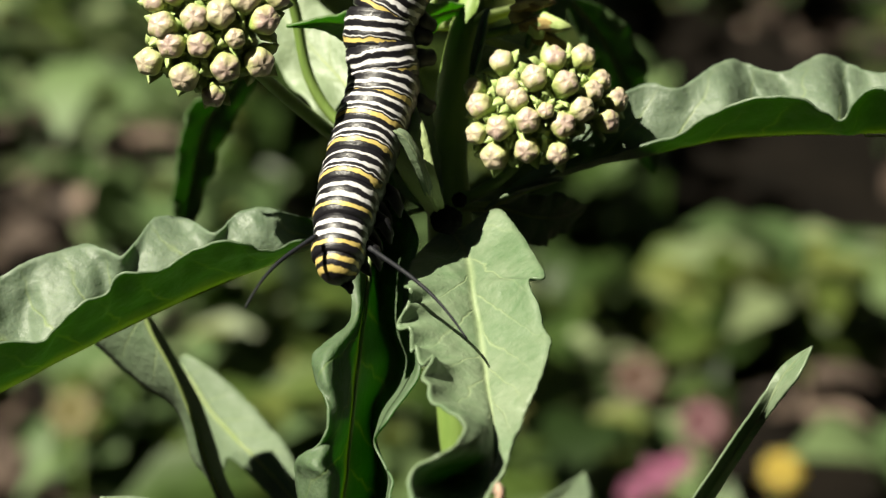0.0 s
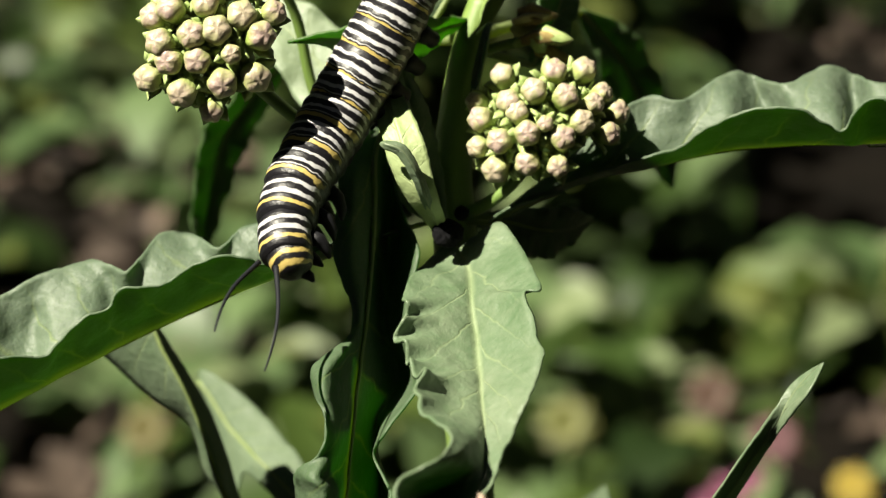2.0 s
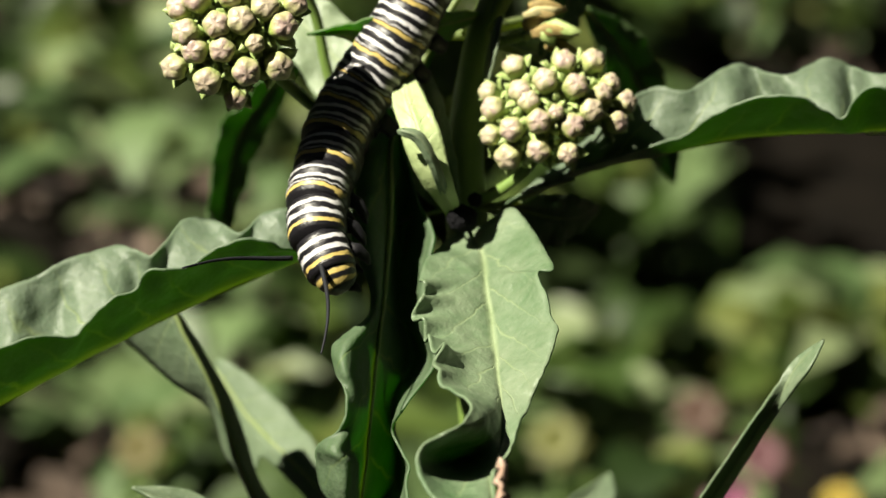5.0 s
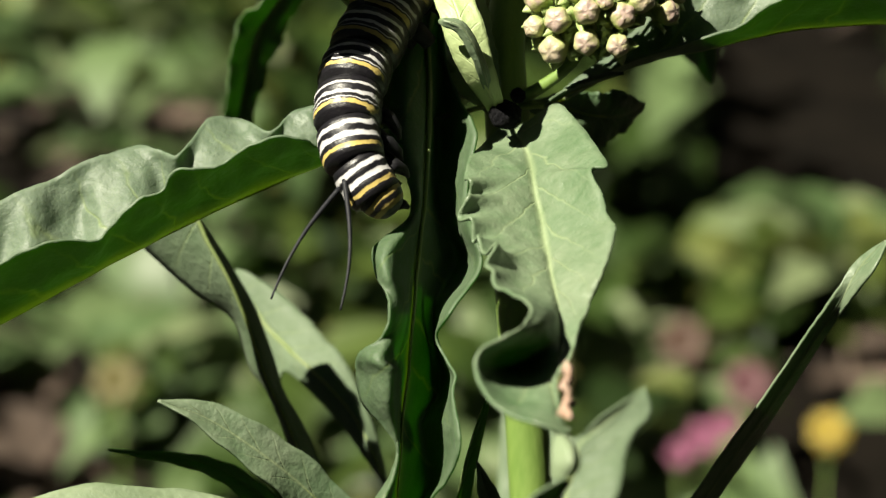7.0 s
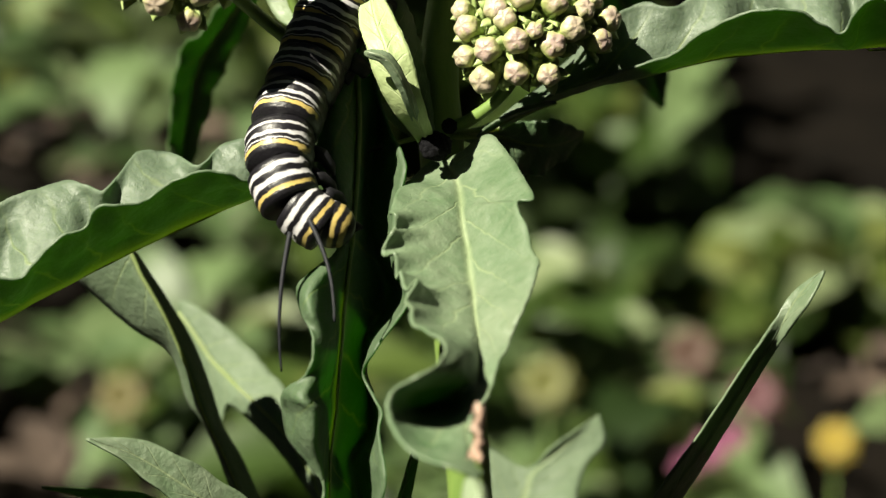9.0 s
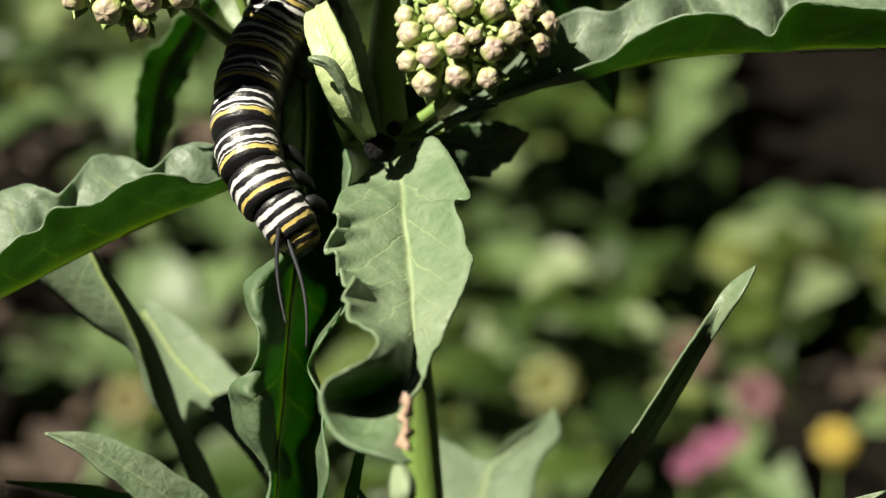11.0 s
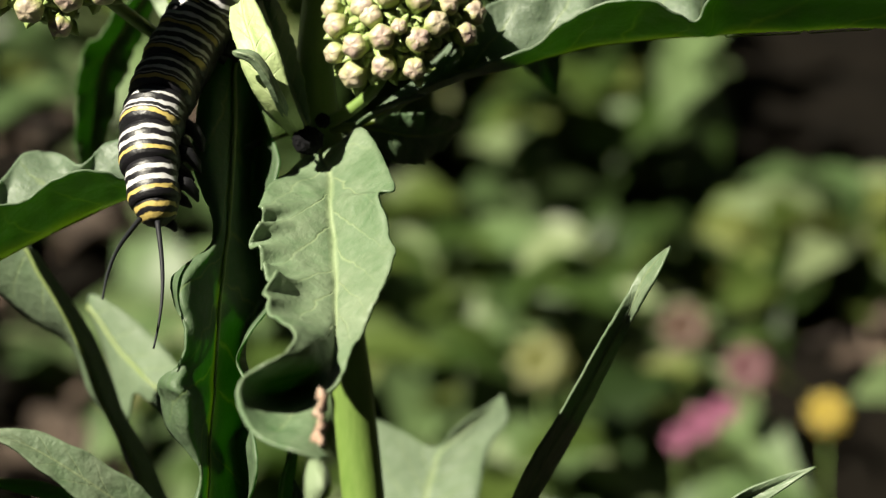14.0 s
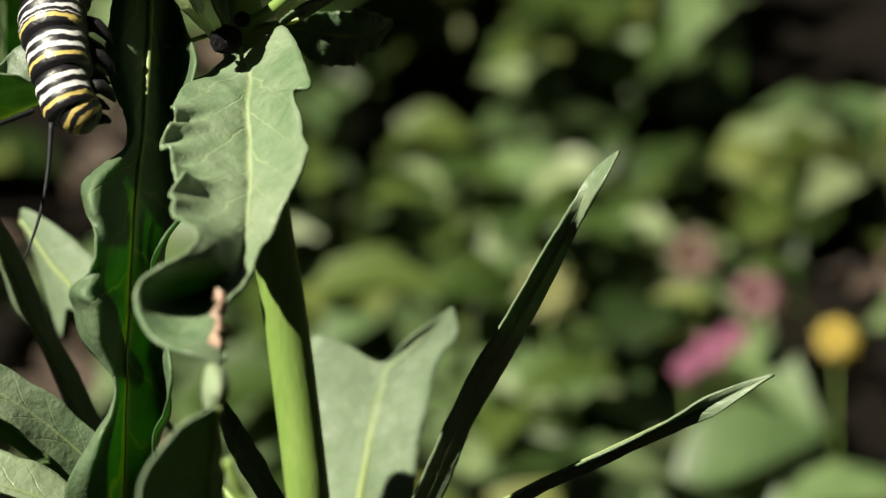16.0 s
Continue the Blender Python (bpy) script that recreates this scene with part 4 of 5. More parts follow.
LOW_F = [
    (0.4, -39.0, 2.0, 0.4, 0.4, 0.0, 0.0), (1.1, -32.7, 2.0, 1.1, 1.3, 0.3, 0.5),
    (2.4, -25.0, 0.0, 1.2, 1.2, 0.2, 0.5), (3.9, -19.3, -2.0, 0.7, 0.9, 0.2, 0.4),
    (5.0, -16.2, -3.0, 0.1, 0.1, 0.0, 0.0)]
LOW_G = [
    (12.4, -43.1, 4.0, 0.5, 0.5, 0.0, 0.0), (7.6, -33.9, 2.0, 1.5, 1.3, 0.2, 0.2),
    (5.1, -28.0, 0.0, 1.3, 1.2, 0.2, 0.2), (3.8, -23.7, 0.0, 0.1, 0.1, 0.0, 0.0)]
BLADE_B = [
    (24.6, -42.1, 10.0, 0.5, 0.5, 0.0, 0.0), (32.5, -37.8, 6.0, 1.0, 1.0, 0.4, 0.4),
    (37.6, -35.1, 3.0, 1.2, 1.2, 0.4, 0.4), (45.1, -31.5, -1.0, 1.3, 1.3, 0.4, 0.4),
    (51.8, -28.2, -5.0, 1.3, 1.3, 0.4, 0.4), (56.8, -26.1, -7.0, 1.0, 1.0, 0.2, 0.2),
    (62.2, -23.7, -8.0, 0.1, 0.1, 0.0, 0.0)]
STEM = [(10.8, 42.6, 8.0), (9.0, 36.8, 8.0), (7.9, 30.4, 9.0), (7.1, 22.7, 9.0), (7.4, 16.2, 10.0), (8.7, -4.5, 14.0), (9.4, -12.3, 16.0), (10.1, -22.0, 18.0), (11.0, -37.6, 20.0)]
STUB = [(12.9, -24.4, -62.0), (13.7, -27.4, -61.0), (14.2, -31.2, -58.0)]
plant = new("milkweed_plant")
plant.location = (0, 0, 0)
tagged(plant, "milkweed plant with wavy grey-green leaves and pale pink buds", "plant")
foot = STEM[-1]
low = Vector((0.0155, place(*foot).y + 0.01, -0.005))
cs = [place(*p) for p in glide(STEM, 40)]
cs += [cs[-1].lerp(low, k / 10) for k in range(1, 11)]
bm = bmesh.new()
tube(bm, cs, [0.0017 + 0.0009 * min(i / 20, 1) for i in range(len(cs))], 14, 0.02)
part("stem", bm, STALK, plant, "ribbed light green upright stem")

rail_leaf([FRONT_LEFT, FRONT_INLEFT, FRONT_MID, FRONT_RIGHT], 2, plant, "pale grey-green wavy leaf with a browned curled tip", (7.6, 16.5, 8), rib=0.16, under=0.26, along=190, per=11, swell=0.4, grain=4.5, frill=(1.0, 14, 0.08, 0.56))
rail_leaf([FLAP_LEFT, FLAP_MID, FLAP_RIGHT], 1, plant, "small flap of curled leaf below the browned tip, sunlight put into its pale colour", None, SUNLIT_LEAF, 0.2, along=40, swell=0.1)
rail_leaf([CURL_LEFT, CURL_MID, CURL_RIGHT], 1, plant, "curled lower leaf with a rolled pale margin", None, None, 0.34, -0.2, along=70, swell=0.25, grain=5)
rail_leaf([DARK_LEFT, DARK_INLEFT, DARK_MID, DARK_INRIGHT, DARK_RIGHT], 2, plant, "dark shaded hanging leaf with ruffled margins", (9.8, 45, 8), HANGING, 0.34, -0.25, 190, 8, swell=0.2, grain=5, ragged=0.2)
rail_leaf([LEFT_BACK, LEFT_INBACK, LEFT_MID, LEFT_FRONT], 2, plant, "long folded leaf with a wavy pale upper side", (7.4, 17, 9), KEELED, 0.26, -0.2, 170, 10, swell=0.8, grain=5)
rail_leaf([RIGHT_BACK, RIGHT_INBACK, RIGHT_MID, RIGHT_FRONT], 2, plant, "long arching folded leaf with a wavy margin", (7.4, 17, 9), KEELED, 0.26, -0.2, 150, 10, swell=0.55, grain=5)
leaf(SHADE, (0.7, -0.5, -0.5), plant, "dark leaf in the shade of the buds", None, (7.6, 16.5, 10))
leaf(BUDLEAF, (0, 0.9, -0.4), plant, "small bright green leaf below the buds", None, (7.6, 16.5, 9), None, 0.3, 0.1)
leaf(BACKDARK, (0.65, -0.35, -0.68), plant, "deep green leaf hanging behind the buds", None, (9.5, 38, 9), mat=DEEP, bumpy=0.5)
leaf(PALE, (-0.4, 0.5, -0.75), plant, "broad green leaf behind the stem, sunlight put into its pale colour", None, (7.4, 18, 10), mat=SUNLIT_LEAF)
rail_leaf([SHEATH_LEFT, SHEATH_MID, SHEATH_RIGHT], 1, plant, "pale yellow-green bract at the node, its colour brightened as if sunlit", (7.4, 16, 9), BRIGHTENED_BRACT, 0.25, 0.2, 50, 6, swell=0.1)
rail_leaf([STRAND_LEFT, STRAND_MID, STRAND_RIGHT], 1, plant, "small narrow bright leaf at the node", (7.4, 16, 9), None, 0.2, 0.0, 40, 4, swell=0.05)
leaf(SHOOT_A, (0.7, 0.1, -0.7), plant, "narrow upright dark green leaf at the node", None, (7.4, 16, 9), None, 0.35, 0.15)
leaf(TOPDARK, (0.65, -0.3, -0.7), plant, "dark broad leaf behind the withered blossoms", None, (9.2, 37, 8), None, 0.45, 0.4, mat=DEEP)
leaf(SLIVER, (-0.5, 0.4, -0.8), plant, "narrow pale leaf hanging from the upper node", None, (9.2, 37.2, 8), None, 0.3, 0.1)
leaf(TOPLEAF, (0.1, -0.75, -0.62), plant, "leaf passing behind the caterpillar, its tip bright green", None, (9.0, 37, 8), None, 0.35, 0.3, mat=BRIGHT)
leaf(TOPBACK, (0.6, -0.35, -0.7), plant, "deep green leaf hanging behind the stem", None, (9.5, 38, 8), mat=DEEP, bumpy=0.5)
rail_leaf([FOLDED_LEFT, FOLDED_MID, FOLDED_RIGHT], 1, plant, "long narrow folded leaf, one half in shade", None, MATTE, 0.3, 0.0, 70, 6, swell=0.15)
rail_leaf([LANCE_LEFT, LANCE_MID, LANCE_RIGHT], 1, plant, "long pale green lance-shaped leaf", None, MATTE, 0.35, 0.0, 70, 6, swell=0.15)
leaf(LOW_C, (-0.45, 0.62, -0.64), plant, "lance-shaped leaf with a sunlit upper side", None, (11, -52, 20), None, 0.4, 0.25, bumpy=0.3, ripple=0.08)
leaf(LOW_D, (0.4, -0.6, -0.7), plant, "small narrow leaf below a larger one", None, (11, -50, 20), None, 0.3, 0.2, mat=BRIGHT, bumpy=0.3, ripple=0.08)
leaf(LOW_E, (-0.1, 0.74, -0.66), plant, "broad leaf low on the stem, sun and sheen put into its pale colour", None, (11, -56, 20), None, 0.4, 0.2, mat=SUNLIT_LEAF, bumpy=0.3, ripple=0.08)
leaf(LOW_F, (0.75, -0.05, -0.66), plant, "narrow upright leaf beside the stem", None, (10.9, -46, 20), None, 0.35, 0.2, mat=BRIGHT, bumpy=0.3, ripple=0.08)
leaf(LOW_G, (0.2, 0.4, -0.9), plant, "small dark leaf beside the stem", None, (11, -50, 20), None, 0.35, 0.2, bumpy=0.3, ripple=0.08)
rail_leaf([BACKFOLD_LEFT, BACKFOLD_MID, BACKFOLD_RIGHT], 1, plant, "broad pale leaf behind the stem, folded along its midrib", (11.2, -60, 22), MATTE, 0.6, 0.0, 60, 8, swell=0.3)
long_blade = rail_leaf([BLADE_LEFT, BLADE_MID, BLADE_RIGHT], 1, plant, "narrow pointed leaf, dark with a sunlit tip", (11, -52, 20), None, 0.3, 0.0, 70, 6, swell=0.1)
low_blade = leaf(BLADE_B, (0.6, -0.3, -0.75), plant, "narrow pointed leaf with a sunlit tip", (-0.4, 0.6, -0.7), (11, -52, 20), (0.68, -0.3, -0.66), 0.35, 0.1, twist=2.2, bumpy=0.3, ripple=0.08)

stalk("petiole", [FOLDED_MID[-1], (-6, -36, 18), (10.9, -48, 20)], 0.45, 0.7, STALK, plant)
stalk("petiole", [LANCE_MID[-1], (2, -38, 20), (10.9, -46, 20)], 0.45, 0.7, STALK, plant)
stalk("flower_stalk", [(7.6, 17, 9), (11, 18.3, 6), (14.5, 21, 4), (17.6, 25.5, 3)], 0.8, 0.6, STALK, plant)
stalk("flower_stalk", [(7.2, 18, 9), (-2.8, 22.6, 9), (-10.3, 27.7, 0), (-18.0, 34.2, -8.5)], 0.9, 0.7, STALK, plant)
stalk("flower_stalk", [(7.2, 20, 10), (-4, 25, 11), (-9, 31, 10), (-11, 39.5, 7), (-13, 44, 4)], 0.7, 0.6, STALK, plant)
stalk("flower_stalk", [(9, 36.5, 8), (11, 40.5, 7), (13.5, 45, 6), (15, 50, 5)], 1.2, 0.9, STALK, plant)
stalk("flower_stalk", [(9, 36, 8), (13, 37, 7), (17, 38, 6)], 0.7, 0.5, STALK, plant)

# frass pellets lodged at the node and dry bits
def pellet(at, r, name, mat, label, squash=1.0):
    bm = bmesh.new()
    bmesh.ops.create_icosphere(bm, subdivisions=4, radius=r / 1000)
    for v in bm.verts:
        d = v.co.normalized()
        v.co = v.co * (1 + 0.16 * noise.noise(d * 4.0 + Vector((r, 0, 0))) + 0.12 * noise.noise(d * 11) + 0.07 * noise.noise(d * 23))
        v.co.z *= squash
    ob = part(name, bm, mat)
    ob.location = place(*at)
    return tagged(ob, label, "droppings")


pellet((6.9, 14.9, -1.8), 1.75, "frass_pellet", FRASS, "black crumbly caterpillar dropping lodged at the leaf node", 0.9)
pellet((8.4, 17.2, 1.5), 0.85, "frass_pellet", FRASS, "small black caterpillar dropping lodged at the leaf node")
bm = bmesh.new()
crumple = random.Random(17)
cs = [place(11.3 + 0.35 * crumple.uniform(-1, 1), -10.8 - 0.42 * k, -50 - 0.25 * k + 0.3 * crumple.uniform(-1, 1)) for k in range(12)]
tube(bm, cs, [crumple.uniform(0.00022, 0.00062) for _ in cs], 9, 0.45)
part("withered_tip", bm, DRY, plant, "dry pinkish brown leaf tip")
bm = bmesh.new()
tube(bm, [place(3.5, 19.5, 1), place(4.3, 18.3, 0.4), place(5.2, 17.2, 1)], [0.0002, 0.0006, 0.0003], 8, 0.2)
part("bud_scale", bm, DRY, plant, "dry brown scale at the node")
stalk("cut_stalk", [*STUB, (13.0, -52, -35), (11.3, -82, 20)], 0.42, 0.6, STALK, plant, "short broken stalk with a dry end")


# ---- buds ----
def bud_meshes():
    bm = bmesh.new()
    lathe(bm, [(-0.0006, 0.0005), (0.0001, 0.00095), (0.0008, 0.00122), (0.0015, 0.00140), (0.0021, 0.00147), (0.0025, 0.00142), (0.00285, 0.00122), (0.00308, 0.00090), (0.00320, 0.00050), (0.00318, 0.00012)], 30, 5, 0.05)
    for v in bm.verts:
        r = math.hypot(v.co.x, v.co.y)
        if v.co.z > 0.0022:
            v.co.z += 0.00005 * math.cos(5 * math.atan2(v.co.y, v.co.x)) * min(1, r / 0.0008)
    head = link_mesh("bud", bm, BUD)
    bm = bmesh.new()
    lathe(bm, [(-0.0007, 0.0003), (-0.0003, 0.0008), (0.0003, 0.00118), (0.0006, 0.00112)], 15)
    for k in range(5):
        a = k * math.tau / 5 + 0.3
        rows = []
        for r, z, w in ((0.0010, 0.0001, 0.00075), (0.00160, 0.0006, 0.00085), (0.00205, 0.0012, 0.00060), (0.0027, 0.0014, 0.00006)):
            c = Vector((math.cos(a) * r, math.sin(a) * r, z))
            e = Vector((-math.sin(a), math.cos(a), 0)) * w
            o = Vector((math.cos(a), math.sin(a), -0.5)).normalized() * 0.00010
            rows.append([bm.verts.new(c - e), bm.verts.new(c - o), bm.verts.new(c + e), bm.verts.new(c + o)])
        for p, q in zip(rows, rows[1:]):
            for j in range(4):
                bm.faces.new((p[j], p[(j + 1) % 4], q[(j + 1) % 4], q[j]))
        bm.faces.new(rows[-1])
    cal = link_mesh("calyx", bm, CALYX)
    out = head.data, cal.data
    bpy.data.objects.remove(head)
    bpy.data.objects.remove(cal)
    return out


BUD_MESH, CALYX_MESH = bud_meshes()


RIGHT_BUDS = [
    (12.9, 33.0, 0.95), (18.8, 33.4, 1), (22.3, 33.8, 1), (16.5, 31.0, 1), (20.1, 30.4, 1),
    (24.4, 31.1, 0.8), (13.6, 29.8, 0.95), (10.4, 27.9, 1), (14.6, 28.6, 0.9), (23.3, 29.7, 0.85),
    (26.2, 28.9, 0.98), (22.0, 27.5, 1), (17.8, 27.2, 0.65), (12.6, 25.3, 1), (15.8, 26.1, 1),
    (19.8, 25.7, 1), (25.2, 26.4, 0.92), (12.2, 22.1, 1.08), (15.8, 22.8, 0.98), (19.3, 22.4, 0.88),
    (10.1, 24.7, 0.85), (9.8, 30.0, 0.8)]
LEFT_BUDS = [
    (-24.7, 37.8, 1), (-22.7, 38.6, 1.05), (-18.9, 39.1, 1), (-15.0, 37.9, 1.1), (-11.7, 38.4, 0.95),
    (-20.3, 35.7, 1.05), (-17.6, 36.2, 1.1), (-12.9, 35.7, 1.1), (-23.9, 34.9, 1.05), (-22.9, 32.9, 1.05),
    (-19.7, 32.9, 1), (-16.0, 33.6, 0.75), (-25.4, 31.2, 1.05), (-21.5, 29.5, 1.1), (-17.0, 30.5, 1.1),
    (-13.5, 31.2, 1.1), (-18.5, 27.7, 0.9), (-21.4, 41.2, 1), (-17.4, 41.7, 1.05), (-13.4, 41.3, 1),
    (-24.1, 41.3, 0.95), (-19.6, 44.0, 1), (-15.9, 44.3, 1)]


def umbel(buds, root, reach, seed):
    """A cluster of buds (x, y, size) domed round root, each on a thin stalk that fans out from it."""
    rnd = random.Random(seed)
    rx, ry, rw = root
    start = place(*root)
    for x, y, size in buds:
        w = rw - math.sqrt(max(reach ** 2 - (x - rx) ** 2 - (y - ry) ** 2, 12.0)) + rnd.uniform(-0.4, 0.4)
        tip = place(x, y, w)
        d = ((tip - start).normalized() + turn((0, 0, -0.35)) + Vector([rnd.gauss(0, 0.07) for _ in range(3)])).normalized()
        at = tip - d * 0.0022 * size
        m = Matrix.Translation(at) @ basis(d, Vector((rnd.gauss(0, 1), rnd.gauss(0, 1), rnd.gauss(0, 1)))) @ Matrix.Scale(size, 4)
        b = share("bud", BUD_MESH, plant, m)
        share("calyx", CALYX_MESH, b, Matrix.Identity(4))
        bm = bmesh.new()
        tube(bm, [start, start.lerp(at, 0.5) + Vector((0, 0, 0.0004)), at], [0.0004, 0.00036, 0.0004], 6)
        part("bud_stalk", bm, CALYX, plant)


umbel(RIGHT_BUDS, (17.6, 26.6, 6.0), 10.0, 5)
umbel(LEFT_BUDS, (-19.0, 35.6, -8.0), 10.5, 9)
# withered blossoms above the buds
CREAM = grain_material("cream_petal", (0.252, 0.224, 0.0896), (0.4144, 0.3696, 0.2128), 500, 0.6)
wilt = random.Random(41)
for k in range(13):
    x, y, w = 14.5 + wilt.uniform(-1, 3), 37.5 + wilt.uniform(-1.5, 3.5), 5 + wilt.uniform(-1.5, 2)
    dx, dy, dw = wilt.uniform(1.5, 5.0), wilt.uniform(-1.8, 2.2), wilt.uniform(-2, 1)
    r = wilt.uniform(0.5, 0.95)
    bm = bmesh.new()
    tube(bm, [place(x, y, w), place(x + dx * 0.35, y + dy * 0.3 + 0.3, w + dw * 0.4), place(x + dx * 0.75, y + dy * 0.8, w + dw * 0.8), place(x + dx, y + dy, w + dw)],
         [r * 0.0005, r * 0.0010, r * 0.0007, r * 0.0001], 10, 0.35)
    part("withered_blossom", bm, (WITHERED, CREAM, CALYX)[k % 3], plant, "shrivelled brown and cream blossom")

# ---- the caterpillar ----
GIRTH = (3.1, 3.6, 3.9, 4.1, 4.25, 4.25, 4.2, 4.15, 4.05, 3.9, 3.7, 3.4, 2.9)
REST = 50.0 / 13.2
caterpillar = new("caterpillar")
caterpillar.location = place(6, 51.5, -4)
tagged(caterpillar, "striped black, white and yellow caterpillar crawling down a milkweed leaf", "caterpillar")
bm = bmesh.new()
lathe(bm, [(-0.0022, 0.0004), (-0.0020, 0.0012), (-0.0013, 0.0020), (-0.0004, 0.0024), (0.0005, 0.00255), (0.0014, 0.0024), (0.0021, 0.0018), (0.0024, 0.0008)], 28)
head = part("head", bm, HEAD_SKIN, caterpillar, "rounded head with yellow and black stripes")
bm = bmesh.new()
tube(bm, [Vector((0.0012, 0, -0.0017)), Vector((0.0018, 0, -0.0022)), Vector((0.0020, 0, -0.0028))], [0.0007, 0.0005, 0.0002], 10)
part("mouthparts", bm, LEG_BLACK, head, "black mouthparts")
segments = []
for i, g in enumerate(GIRTH):
    h = REST / 2000
    g0 = g / 1000
    rows = []
    for k in range(25):
        u = -1.18 + 2.36 * k / 24
        fold = 1 - 0.030 * (0.5 + 0.5 * math.cos(u * math.tau * 1.25)) - 0.04 * max(0, abs(u) - 0.72) / 0.46
        if abs(u) > 1.05:
            fold -= 0.06
        rows.append((u * h, g0 * fold))
    bm = bmesh.new()
    lathe(bm, rows, 36)
    for v in bm.verts:
        if v.co.x > 0:
            v.co.x *= 0.9
        v.co += v.co.normalized() * 0.00006 * noise.noise(v.co * 1400 + Vector((i * 7, 0, 0)))
    seg = part("body_segment", bm, COLLAR_SKIN if i < 2 else SKIN, caterpillar)
    segments.append(seg)
    if i < 3:
        for sgn in (-1, 1):
            bm = bmesh.new()
            tube(bm, [Vector((g0 * 0.70, sgn * 0.0012, 0)), Vector((g0 * 1.08, sgn * 0.0015, -0.0002)), Vector((g0 * 1.38, sgn * 0.0012, -0.0010)), Vector((g0 * 1.55, sgn * 0.0008, -0.0018))],
                 [0.0010, 0.0008, 0.0006, 0.00015], 10)
            part("leg", bm, LEG_BLACK, seg, "short black pointed leg")
    if i in (5, 6, 7, 8, 12):
        for sgn in (-1, 1):
            bm = bmesh.new()
            tube(bm, [Vector((g0 * 0.6, sgn * 0.0014, 0)), Vector((g0 * 0.95, sgn * 0.0016, 0)), Vector((g0 * 1.18, sgn * 0.0016, 0)), Vector((g0 * 1.3, sgn * 0.0015, 0))],
                 [0.0013, 0.0011, 0.0009, 0.0010], 12)
            part("proleg", bm, LEG_BLACK, seg, "stout black proleg")
HORN = 14.5
horns = []
for sgn in (-1, 1):
    bm = bmesh.new()
    cs = [Vector((0.0010 * sgn * math.sin(u * 2.6), 0.0006 * math.sin(u * 4.0) * u, HORN / 1000 * u)) for u in np.linspace(0, 1, 26)]
    tube(bm, cs, [0.00030 - 0.00019 * u for u in np.linspace(0, 1, 26)], 10)
    horns.append(part("tentacle", bm, HORN_BLACK, caterpillar, "long thin black tentacle"))

